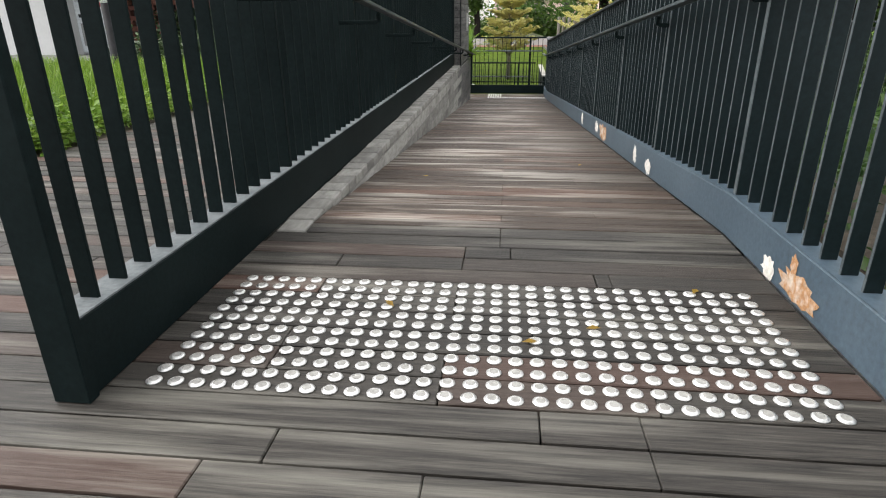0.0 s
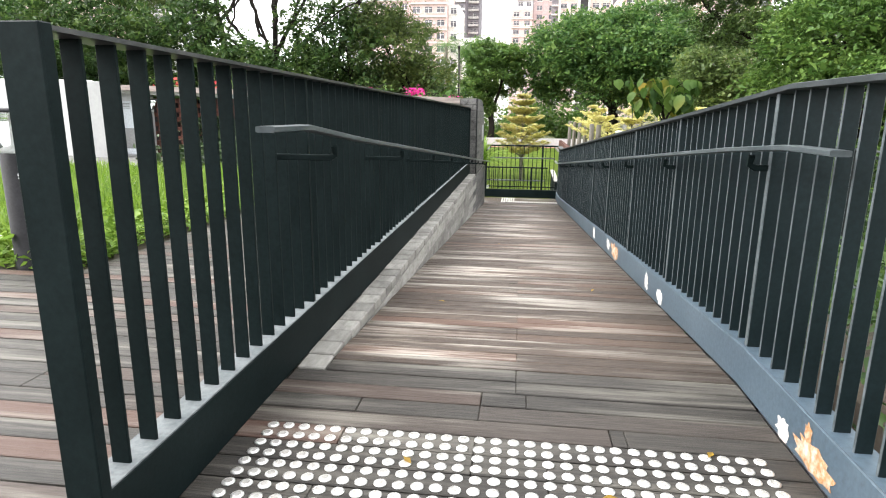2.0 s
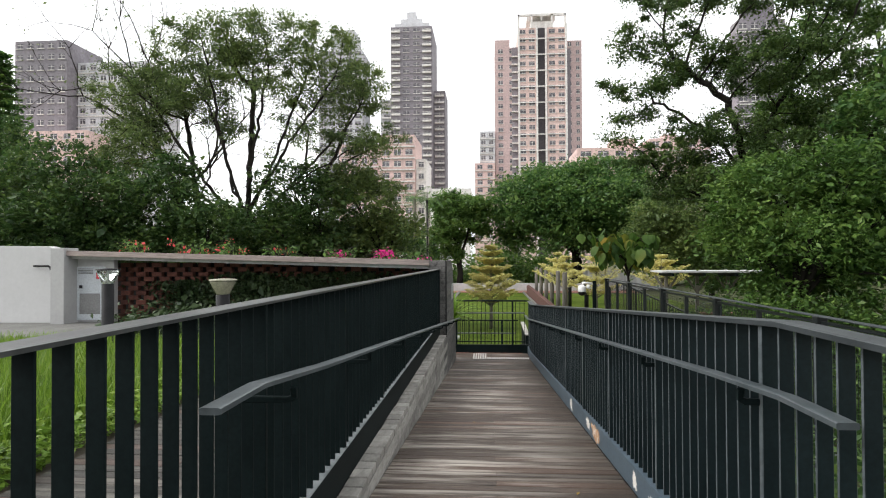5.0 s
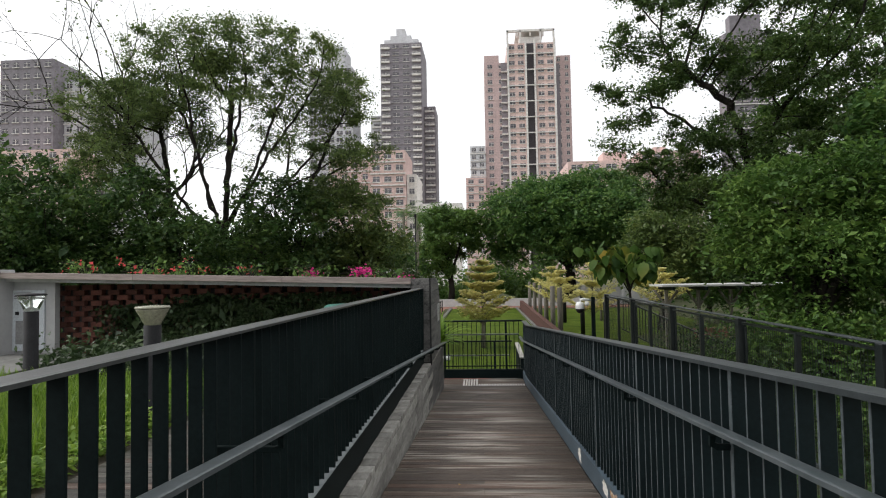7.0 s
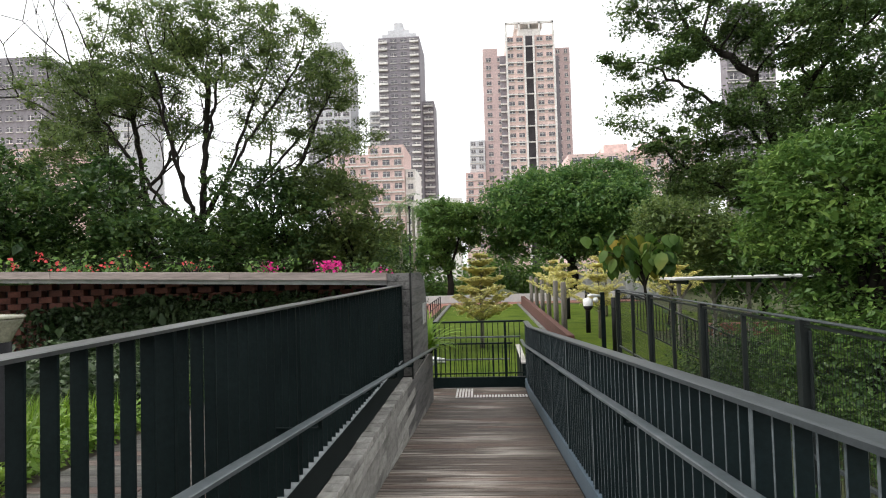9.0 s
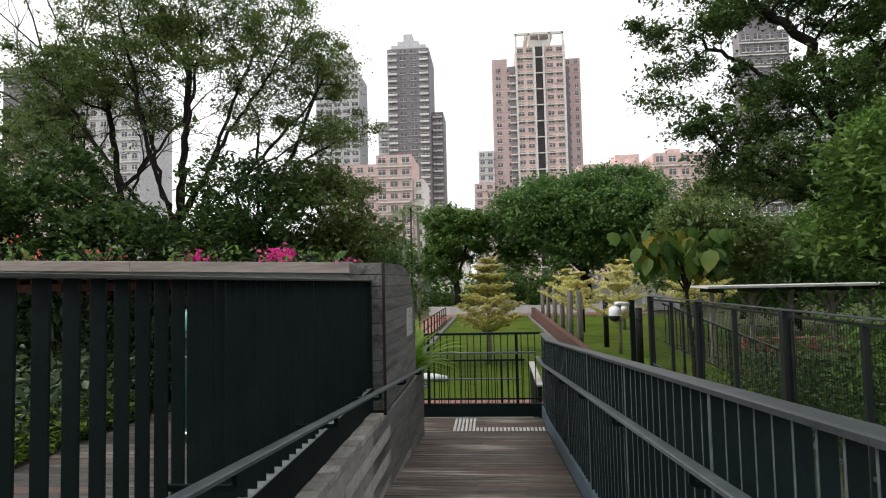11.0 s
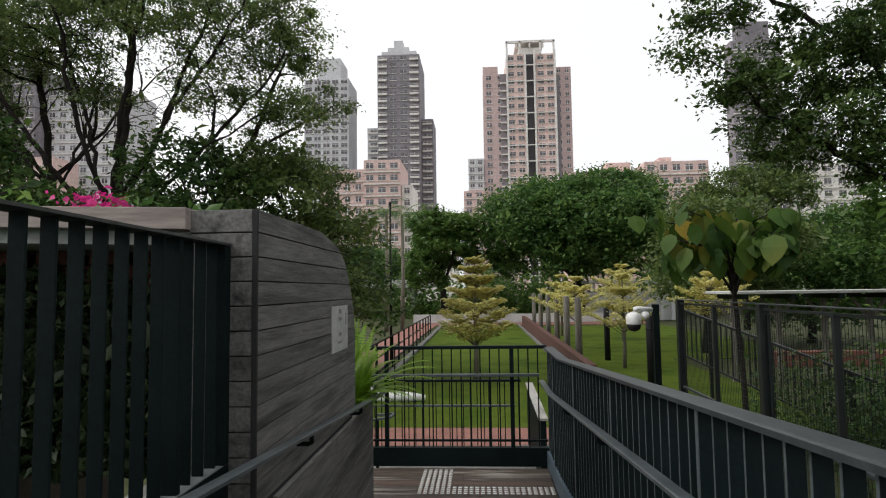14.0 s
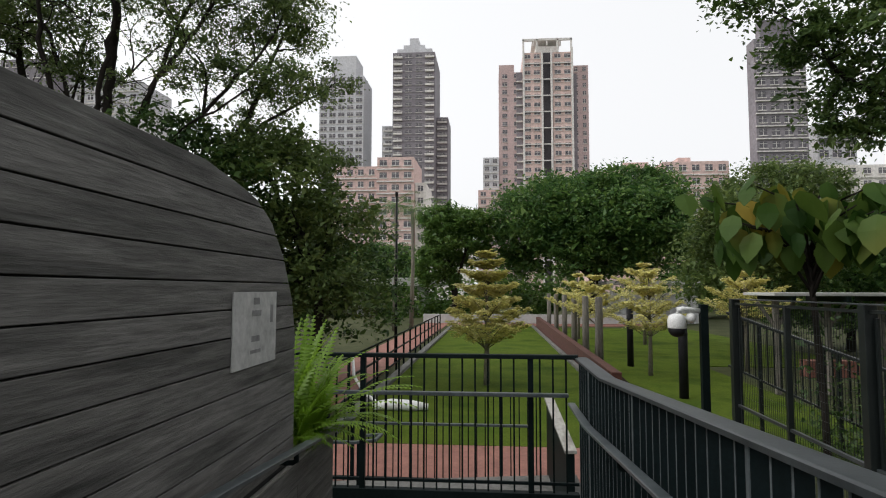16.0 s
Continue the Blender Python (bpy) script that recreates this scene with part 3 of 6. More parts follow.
solid("landing_base", boxes(((-1.6, 12.62, LAND - .3), (XL - .03, Y2 + .1, LAND - .06))), M_DARK, "dark framing below the landing", "landing framing", "structure")

# wall beside the ramp: its top is level with the deck, so it grows as the ramp sinks
bm = prism([(1.08, -.055), (12.6, -.055), (12.6, -1.6), (1.08, -.4)], XL + .005, WALL - .006)
wall_left = solid("wall_left", bm, M_CURB, "low weathered grey wall beside the ramp", "wall", "structure")
# right side closes below the beam
solid("wall_right", prism([(-5, -.04), (Y0, -.04), (Y1, LAND - .04), (Y2 + .1, LAND - .04), (Y2 + .1, -1.8), (-5, -1.8)], XR + .11, XR + .2), M_CONC, "concrete edge below the railing", "wall", "structure")


# ---- railings ----
def picket_mesh(h, half_x=.024, half_y=.005):
    return boxes(((-half_x, -half_y, 0), (half_x, half_y, h)), bevel=.0015)


def railing(name, label, x, side, y_from, y_to, foot, top_z, top, beam_mat, beam_h, pitch=.11, posts=12, first=.062, plate=.022, lead=0.0, phase=0):
    """side +1: the ramp lies to +x of it. foot, top_z: heights along y."""
    ob = thing(name, label, "railing", (0, 0, 0))
    ys = [y_from] + [y for y in (Y0, Y1) if y_from < y < y_to] + [y_to]
    if top:
        ys = [y_from, y_to]
    inner, outer = (x, x - .09) if side > 0 else (x, x + .09)
    lo, hi = min(inner, outer), max(inner, outer)
    part("bottom_beam", prism([(y, foot(y) + beam_h) for y in ys] + [(y, foot(y) + .001) for y in ys[::-1]], lo, hi, bevel=.003), beam_mat, ob, "broad flat bottom beam")
    # left beam's top is paler: dust plus the sky it catches, in the colour
    part("flange", prism([(y, foot(y) + beam_h + .005) for y in ys] + [(y, foot(y) + beam_h + .0005) for y in ys[::-1]], lo + .002, hi - .002), M_DUST_LIT if beam_mat is M_PAINT else beam_mat, ob, "dusty top of the beam, sky-paled on the left railing")
    mid = (lo + hi) / 2
    bm = bmesh.new()
    bends = [y if y in (y_from, y_to) else y - lead for y in ys]
    sweep(bm, [(mid, y, top_z(y) - plate) for y in bends], .052, plate)
    part("top_rail", bm, M_RAILTOP_LIT if beam_mat is M_BEAM else M_PAINTTOP_LIT, ob, "flat top plate with its sky sheen in the paint")
    n = int((y_to - y_from) / pitch)
    coat = M_PAINT if beam_mat is M_PAINT else M_PAINT_LIT
    pm = mesh_of("picket", picket_mesh(top_z(0) - foot(0) - beam_h - 2 * plate + .004), [coat, M_EDGE_LIT])
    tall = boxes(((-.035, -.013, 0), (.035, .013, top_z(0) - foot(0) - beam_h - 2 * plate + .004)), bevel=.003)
    tm = mesh_of("post", tall, [coat, M_EDGE_LIT])
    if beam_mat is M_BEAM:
        # narrow edges get a lighter paint for the skylight they catch
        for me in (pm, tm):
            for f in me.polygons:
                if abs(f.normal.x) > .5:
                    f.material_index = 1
    for i in range(n + 1):
        y = y_from + first + i * pitch
        if y > y_to - .03:
            break
        if i % posts == phase and i:
            up = part("post", tm, None, ob, at=(mid, y, foot(y) + beam_h - .002))
        else:
            up = part("picket", pm, None, ob, at=(mid, y, foot(y) + beam_h - .002))
        reach = top_z(0) - foot(0) - beam_h - 2 * plate + .004
        up.scale = (1, 1, (top_z(y) - foot(y) - beam_h - 2 * plate + .004) / reach)
    return ob


left = railing("railing_left", "dark green-black painted steel railing with flat pickets", XL, 1, -.085, 9.70, lambda y: 0.0, lambda y: 1.218 - .004 * y, True, M_PAINT, .197, first=.126, plate=.007)
part("end_post", boxes(((-.180, -.106, .001), (-.090, -.070, 1.2205)), bevel=.003), M_PAINT, left, "broad flat end post")
part("end_post", boxes(((-.186, 9.645, .199), (-.099, 9.699, 1.165)), bevel=.003), M_PAINT, left, "broad flat end post")
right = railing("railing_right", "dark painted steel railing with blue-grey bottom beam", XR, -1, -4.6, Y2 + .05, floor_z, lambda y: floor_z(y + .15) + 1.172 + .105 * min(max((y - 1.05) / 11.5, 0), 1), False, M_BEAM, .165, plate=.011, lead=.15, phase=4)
# blistered paint on the bottom beam
g = np.random.default_rng(5)


def paint_patch(y, z, w, h, mat, label, seed):
    """A torn patch where the paint has flaked off, a hair proud of the beam."""
    q = np.random.default_rng(seed)
    bm = bmesh.new()
    n = 22
    rim = []
    for k in range(n):
        a = 2 * math.pi * k / n
        r = 1 + q.uniform(-.32, .22)
        rim.append(bm.verts.new((XR - .0025, y + math.cos(a) * w * r / 2, max(z + math.sin(a) * h * r / 2, floor_z(y) + .004))))
    c = bm.verts.new((XR - .003, y, z))
    for k in range(n):
        bm.faces.new((c, rim[k], rim[(k + 1) % n]))
    part("flaked_patch", bm, mat, right, label)


paint_patch(.55, .052, .25, .095, M_RUST, "rusty flaked patch", 1)
paint_patch(.60, .115, .05, .07, M_RUST, "rusty flaked patch", 2)
paint_patch(.76, .040, .10, .085, M_BARE, "bare primer patch", 3)
paint_patch(2.55, floor_z(2.55) + .06, .14, .09, M_BARE, "bare primer patch", 4)
paint_patch(2.95, floor_z(2.95) + .08, .12, .11, M_BARE, "bare primer patch", 6)
paint_patch(4.35, floor_z(4.35) + .09, .45, .13, M_RUST, "rusty flaked patch", 7)
paint_patch(4.75, floor_z(4.75) + .10, .22, .10, M_BARE, "bare primer patch", 8)
paint_patch(5.9, floor_z(5.9) + .09, .18, .12, M_BARE, "bare primer patch", 9)


def handrail(name, label, x, wall_x, y0, y_end, zoff, curl, lead=.03):
    ob = thing(name, label, "handrail")
    pts = [(x, y0, zoff + lead), (x, y0 + .3, zoff + lead), (x, Y0 + .2, floor_z(Y0 + .2) + zoff + .01), (x, Y1, floor_z(Y1) + zoff)]
    if y_end > Y1:
        pts.append((x, y_end, LAND + zoff))
    else:
        pts[-1] = (x, y_end, floor_z(y_end) + zoff)
    pts = [p for i, p in enumerate(pts) if i == 0 or p[1] > pts[i - 1][1]]
    pts += curl
    bm = bmesh.new()
    sweep(bm, pts, .028, .009)
    part("rail", bm, M_HAND, ob, "flat steel grip rail")
    y = y0 + .62
    s = 1 if wall_x > x else -1
    while y < min(y_end, Y1):
        z = floor_z(y) + zoff
        bm = bmesh.new()
        sweep(bm, [(x, y, z - .016), (x, y + .01, z - .05), (x + s * .02, y + .012, z - .062), (wall_x + s * .02, y + .012, z - .062)], .012, .008, up=(0, 1, 0))
        part("bracket", bm, M_PAINT, ob)
        y += 1.32
    return ob


handrail("handrail_left", "dark flat steel handrail bracketed from the railing and wall", 0.105, -.13, .43, 12.55, .950, [(.105, 12.72, LAND + .955), (.08, 12.80, LAND + .96)], .06)
handrail("handrail_right", "dark flat steel handrail bracketed from the railing", 1.665, 1.76, .56, Y2 - .12, .934, [])


def cross_fence(name, label, x0, x1, y, z, height, beam_h, mid, post_x, pitch=.105, beam=True):
    ob = thing(name, label, "railing")
    if beam:
        part("bottom_beam", boxes(((x0, y, z + .001), (x1, y + .08, z + beam_h)), bevel=.003), M_PAINT, ob, "broad flat bottom beam")
    bm = bmesh.new()
    sweep(bm, [(x0, y + .04, z + height - .018), (x1, y + .04, z + height - .018)], .035, .018)
    part("top_rail", bm, M_PAINT, ob)
    bm = bmesh.new()
    sweep(bm, [(x0, y + .04, z + beam_h + .07), (x1, y + .04, z + beam_h + .07)], .012, .012)
    part("lower_rail", bm, M_PAINT, ob)
    if mid:
        bm = bmesh.new()
        sweep(bm, [(x0 + .08, y - .05, z + mid), (x1 - .09, y - .05, z + mid)], .025, .015)
        part("hand_rail", bm, M_HAND, ob)
    pm = mesh_of("picket", boxes(((-.007, -.007, 0), (.007, .007, height - beam_h - .03)), bevel=.0015), M_PAINT)
    x = x0 + .05
    while x < x1:
        if all(abs(x - q) > .04 for q in post_x):
            part("picket", pm, None, ob, at=(x, y + .04, z + beam_h - .002))
        x += pitch
    for q in post_x:
        part("post", boxes(((q - .022, y + .015, z + .002 if not beam else z + beam_h - .002), (q + .022, y + .065, z + height - .03)), bevel=.002), M_PAINT, ob)
    return ob


cross_fence("fence_landing", "dark steel railing closing the end of the landing", -1.45, XR + .02, Y2, LAND, 1.295, .20, .985, (-.02, 1.36))

# ---- second flight beyond the landing, one level lower ----
solid("ramp_lower", prism([(-3.6, -1.66), (2.05, -1.36), (2.05, -1.8), (-3.6, -1.8)], 14.35, 16.15, "y"), M_CONCD, "lower flight of the ramp in stained concrete", "ramp", "structure")
cross_fence("fence_lower", "dark steel railing of the lower flight", -1.3, 1.62, 16.2, -1.62, 1.20, .06, .82, (-.72, 1.15), beam=False)
ob = thing("parapet_lower", "dark steel parapet with a pale flat coping at the lower flight", "parapet")
part("panel", prism([(14.3, -1.5), (16.35, -1.6), (16.35, -.52), (14.3, -.62)], 1.72, 1.79), M_PAINT, ob)
part("coping", prism([(14.28, -.618), (16.37, -.518), (16.37, -.49), (14.28, -.59)], 1.70, 1.81), M_CURB, ob, "pale flat coping")
ob = thing("handrail_lower", "short looped steel handrail of the lower flight", "handrail")
bm = bmesh.new()
sweep(bm, [(-1.1, 15.2, -.80), (-.45, 15.2, -.80), (-.22, 15.2, -.77), (-.20, 15.45, -.77), (-.45, 15.5, -.80)], .022, .016)
part("rail", bm, M_HAND, ob)
part("post", boxes(((-.42, 15.18, -1.55), (-.38, 15.22, -.8)), bevel=.003), M_PAINT, ob)


# ---- timber-clad fin wall, roof edge and alcove ----
FIN_Y0, FIN_TOP = 9.72, 1.335


def fin_end(z):
    """How far the fin reaches at height z: its far upper corner is rounded."""
    prof = [(-1.0, 11.83), (.62, 11.81), (.80, 11.76), (1.02, 11.62), (1.18, 11.45), (1.27, 11.25), (1.335, 10.8)]
    for (a, p), (b, q) in zip(prof, prof[1:]):
        if a <= z <= b:
            return p + (q - p) * (z - a) / (b - a)
    return prof[-1][1]


steps = [.62, .80, .92, 1.02, 1.10, 1.18, 1.23, 1.27, 1.31]
core = [(FIN_Y0 + .012, -.05)] + [(FIN_Y0 + .012, FIN_TOP - .012)] + [(fin_end(z) - .015, z - .012) for z in reversed(steps)] + [(11.79, -.05)]
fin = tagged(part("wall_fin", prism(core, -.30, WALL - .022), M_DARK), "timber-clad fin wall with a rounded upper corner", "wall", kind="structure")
hi, k = FIN_TOP, 0
while hi > .02:
    z = max(hi - (.103 if k == 0 else .1065), -.046)
    mids = [z + (hi - z) * j / 4 for j in range(5)]
    poly = [(FIN_Y0, z), (FIN_Y0, hi)] + [(fin_end(q), q) for q in reversed(mids)]
    part("cladding_board", prism(poly, WALL - .021, WALL, bevel=.002), M_FIN, fin)
    part("cladding_board", prism([(-.30, z), (WALL - .024, z), (WALL - .024, hi), (-.30, hi)], FIN_Y0 - .012, FIN_Y0 + .011, "y", bevel=.002), M_FIN, fin)
    hi, k = z - .006, k + 1
part("corner_trim", boxes(((WALL - .022, FIN_Y0 - .016, -.05), (WALL + .003, FIN_Y0 - .001, FIN_TOP)), bevel=.002), M_DARK, fin)
# boards of the wall below the fin and along the ramp
for i in range(10):
    zt = -.062 - i * .1145
    zb = zt - .110
    ya = max(1.085, Y0 + (-zt) / SLOPE - 1.2)
    xs = [ya] + [y for y in ((2.6, 4.3, 6.6, 8.2, 9.9, 11.9) if i % 2 else (3.4, 5.2, 7.5, 9.1, 11.2)) if y > ya + .4] + [12.6]
    for a, b in zip(xs, xs[1:]):
        part("wall_board", boxes(((WALL - .005, a + .003, zb), (WALL, b - .003, zt)), bevel=.0015), M_CURB if a < 9 else M_FIN, wall_left)
# coping blocks on the wall
ym = mesh_of("coping_block", boxes(((-.058, -.0695, -.05), (.062, .0695, .004)), bevel=.005), M_CURB)
turn = random.Random(9)
for i in range(57):
    part("coping_block", ym, None, wall_left, at=(-.04 + turn.uniform(-.004, .004), 1.152 + i * .149, turn.uniform(-.004, .003))).rotation_euler.z = turn.uniform(-.012, .012)
part("coping_block", boxes(((-.30, 10.0, -.052), (WALL + .001, 12.6, -.046))), M_CURB, wall_left)
# planter end beyond the fin
solid("planter", boxes(((-.9, 11.84, -.98), (WALL - .03, 12.6, -.02))), M_CURB, "low planter end of weathered grey boards", "planter", "structure")

notice = thing("notice_sheet", "faded white notice sheet fixed to the timber wall", "notice", (WALL + .003, 11.28, .69))
sheet = part("sheet", boxes(((-.002, -.235, -.16), (.004, .235, .16)), bevel=.001), M_PAPER, notice)
for y0, y1, z0, z1 in ((-.035, .03, .105, .135), (-.05, .05, .055, .08), (.16, .19, .02, .10), (-.05, .035, -.055, -.03), (-.06, .05, -.105, -.09)):
    part("printed_bar", boxes(((.0042, y0, z0), (.0052, y1, z1))), M_INK, sheet, "faint grey printed bar")

# roof edge that runs from the fin to the white wall
cap = thing("roof_edge", "bleached timber capping of the planted roof edge", "capping", kind="structure")
for i, (xa, xb) in enumerate(((-.295, -2.4), (-2.405, -4.9), (-4.905, -7.35))):
    za, zb = FIN_TOP + .0 - .03 * xa, FIN_TOP - .03 * xb
    part("cap_board", prism([(xa, za - .10), (xa, za), (xb, zb), (xb, zb - .10)], 9.66, 9.80, "y", bevel=.003), M_CAP, cap)
solid("roof_slab", prism([(-.30, 1.18), (-.30, 1.30), (-7.35, 1.52), (-7.35, 1.40)], 9.802, 11.15, "y"), M_CONC, "flat concrete roof carrying planting", "roof", "structure")
# near-black sheet in place of the shade under the roof
lattice = solid("wall_lattice_back", boxes(((-7.25, 11.0, -.1), (-.31, 11.1, 1.3))), M_DARK, "near-black sheet for the shade behind the brick lattice", "wall", "structure")
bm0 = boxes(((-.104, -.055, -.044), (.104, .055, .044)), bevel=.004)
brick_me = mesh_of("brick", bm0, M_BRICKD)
for row in range(14):
    zc = .0 + row * .094
    for k in range(21):
        x = -7.0 + k * .325 + (.1625 if row % 2 else 0)
        if x < -.5 and zc < 1.16 + -.03 * x - .03:
            part("brick", brick_me, None, lattice, at=(x, 10.45, zc + .044))
# the same under-roof shade, coloured onto the fin's inner side
solid("wall_side", boxes(((-.31, 9.80, -.05), (-.302, 11.1, 1.17))), M_DARK, "near-black sheet for the shade on the inner side of the fin", "wall", "structure")

solid("wall_white", prism([(-12.5, -.1), (-7.50, -.1), (-7.50, 1.56), (-7.75, 1.64), (-12.5, 1.70)], 9.85, 10.1, "y", bevel=.006), M_WHITE, "white painted wall beside the alcove", "wall", "structure")
solid("pillar", boxes(((-7.495, 9.60, -.1), (-7.22, 10.0, 1.60)), bevel=.008), M_GREYWALL, "pale grey concrete end pillar of the alcove", "pillar", "structure")
solid("alcove_back", boxes(((-7.219, 9.98, -.1), (-6.48, 10.1, 1.40))), M_GREYWALL, "grey wall around the meter cupboard", "wall", "structure")
solid("paving_alcove", boxes(((-12.5, 7.6, -.1), (-5.6, 9.845, .16)), ((-7.215, 9.845, -.1), (-6.49, 9.976, .16))), M_CONCD, "grey paved pad before the alcove", "paving", "structure")
ob = thing("grab_bar", "dark bent grab bar on the white wall", "grab bar", (-7.70, 9.85, 1.26))
bm = bmesh.new()
tube(bm, [(-.28, 0, 0), (-.28, -.06, 0), (0, -.06, 0), (.05, -.06, -.02), (.06, -.06, -.07), (.06, 0, -.07)], .018)
part("bar", bm, M_BLACK, ob)
ob = thing("meter_cupboard_door", "pale grey metal cupboard door with louvres and notices", "door", (-6.94, 9.98, .20), kind="structure")
leaf = part("leaf", boxes(((-.29, -.03, 0), (.29, 0, 1.04)), bevel=.004), M_GREYDOOR, ob)
part("panel", boxes(((-.22, -.036, .12), (.2, -.031, .52)), bevel=.001), M_INK, leaf, "framed grey lower panel")
part("label_plate", boxes(((.12, -.036, .80), (.25, -.031, .95))), M_RED, leaf, "red label plate")
for i in range(4):
    part("louvre", boxes(((-.25, -.038, .90 + i * .03), (.05, -.031, .915 + i * .03))), M_INK, leaf)
part("lock", boxes(((-.22, -.05, .62), (-.16, -.031, .68)), bevel=.003), M_BLACK, leaf, "black lock")


# ---- bollard lamps ----
def bollard(name, label, at, h, r, cone, ch=.15):
    ob = thing(name, label, "bollard lamp", at, "bollard lamps on the planting bed")
    bm = bmesh.new()
    lathe(bm, [(r * 1.05, -.04), (r * 1.05, .03), (r, .035), (r, h), (r * .9, h + .006)])
    shaft = part("shaft", bm, M_BLACK, ob)
    bm = bmesh.new()
    lathe(bm, [(r * .85, h), (r * .95, h + .01), (r * 1.85, h + ch), (r * 1.9, h + ch + .015)])
    collar = part("glass_cone", bm, M_LAMPG if cone else M_GLASS, ob, "flared glass cone")
    bm = bmesh.new()
    lathe(bm, [(r * .8, h + .006), (r * .66, h + .05), (r * .16, h + .08), (r * .10, h + ch + .016)])
    part("reflector", bm, M_PLASTW, collar)
    top = h + ch + .018
    bm = bmesh.new()
    lathe(bm, [(r * 2.02, top), (r * 2.06, top + .008), (r * 1.95, top + .02), (r * .4, top + .03)])
    part("hat", bm, M_LAMPG if cone else M_BLACK, ob, "flat round hat")
    return ob


b1 = bollard("bollard_lamp", "black bollard lamp with a clear glass cone and flat hat", (-2.54, 2.43, -.03), .80, .095, False, .25)
text_part("SE", .05, pose(.060, -.0805, .64, 90, 0, 38), M_PLASTW, b1)
bollard("bollard_lamp", "black bollard lamp with a frosted glass cone", (-2.40, 5.9, -.03), .98, .08, True)
bollard("bollard_lamp", "black bollard lamp in the long grass", (-4.93, 7.5, -.03), 1.04, .085, False, .19)

# teal drum behind the railing
ob = thing("drum_bin", "teal plastic drum bin with a dark mouth and pale rim", "bin", (-1.13, 8.95, 0))
bm = bmesh.new()
lathe(bm, [(.345, .001), (.365, .02), (.372, .4), (.368, .80), (.36, .82)], 32)
part("barrel", bm, M_TEAL, ob)
bm = bmesh.new()
lathe(bm, [(.378, .82), (.382, .835), (.380, .90), (.365, .945), (.32, .975), (.12, .985), (.0001, .986)], 32)
part("lid", bm, M_TEALP, ob, "pale teal domed lid")
mouth = bmesh.new()
ring = [(math.cos(k * math.pi / 8) * .15, math.sin(k * math.pi / 8) * .12) for k in range(16)]
at = [[mouth.verts.new((x, -math.sqrt(max(.378 ** 2 - x * x, 0)) + d, .66 + z)) for x, z in ring] for d in (-.012, .06)]
for k in range(16):
    mouth.faces.new((at[0][k], at[0][(k + 1) % 16], at[1][(k + 1) % 16], at[1][k]))
mouth.faces.new(at[0])
mouth.faces.new(at[1][::-1])
part("mouth", mouth, M_BLACK, ob, "dark oval mouth").rotation_euler.z = radians(-18)
for zz in (.06, .62):
    bm = bmesh.new()
    lathe(bm, [(.3735, zz), (.379, zz + .003), (.379, zz + .014), (.3735, zz + .017)], 32)
    part("band", bm, M_TEALP if zz > .1 else M_PLASTW, ob, "pale band")
bm = boxes(((-.018, -.384, .20), (.018, -.372, .36)), ((-.012, -.384, .362), (.012, -.372, .39)), bevel=.002)
part("sticker", bm, M_PAPER, ob, "small white sticker").rotation_euler.z = radians(38)


# ---- the park beyond ----
solid("path_brick", boxes(((-8, 16.9, LAWN - .1), (4.7, 18.86, LAWN + .004))), M_PAVE, "red brick paved path across the park", "path", "structure")
solid("path_side", boxes(((-4.2, 18.9, LAWN - .1), (-2.4, 60, LAWN + .004))), M_PAVE, "red brick path beside the lawn", "path", "structure")
solid("path_end", boxes(((-4.2, 52.2, LAWN - .1), (14, 55, LAWN + .008))), M_PAVE, "red brick path at the far end of the lawn", "path", "structure")
for nm, x0, x1 in (("kerb_left", -1.98, -1.76), ("kerb_right", 3.76, 3.92)):
    solid(nm, boxes(((x0, 18.9, LAWN - .1), (x1, 52, LAWN + .10)), bevel=.01), M_CONCD, "stained concrete kerb along the lawn", "kerb", "structure")
lw = solid("wall_low_brick", prism([(24.0, LAWN - .1), (24.0, LAWN + .55), (50, LAWN + .75), (50, LAWN - .1)], 4.0, 4.25), M_BRICKD, "low red brick wall beside the lawn", "wall", "structure")
solid("bank", prism([(4.26, LAWN - .1), (4.26, LAWN + .45), (4.75, LAWN + .02), (4.75, LAWN - .1)], 24.0, 50, "y"), M_SOIL, "soil behind the low brick wall", "ground", "structure")
post_me = mesh_of("timber_post", lathe(bmesh.new(), [(.13, -.1), (.125, 1.2), (.12, 2.33), (.10, 2.38)], 12), M_POSTW)
y, i = 28.6, 0
while y < 50:
    ob = new("timber_post", post_me)
    ob.location = (4.52, y, LAWN)
    tagged(ob, "grey weathered round timber post beside the lawn", "post", "row of timber posts")
    y *= 1.1
    i += 1


def park_post(at, h, label):
    ob = thing("light_post", label, "post", at, "dark light posts")
    bm = bmesh.new()
    lathe(bm, [(.11, -.05), (.11, h), (.09, h + .02)], 14)
    part("shaft", bm, M_BLACK, ob)
    bm = bmesh.new()
    lathe(bm, [(.111, h * .8), (.118, h * .8 + .01), (.118, h * .8 + .05), (.111, h * .8 + .06)], 14)
    part("collar", bm, M_BLACK, ob)


park_post((5.66, 23.7, LAWN), 1.9, "short dark cylindrical light post on the lawn")
park_post((5.75, 29.7, LAWN), 2.0, "short dark cylindrical light post on the lawn")
park_post((5.9, 37.0, LAWN), 2.0, "short dark cylindrical light post on the lawn")

# path railing to the other side of the lawn, and a tall thin lamp pole
ob = thing("path_railing", "dark steel railing along the brick path", "railing")
for k in range(16):
    part("post", boxes(((-2.13, 20.0 + k * 1.6, LAWN), (-2.07, 20.06 + k * 1.6, LAWN + 1.12)), bevel=.004), M_PAINT, ob)
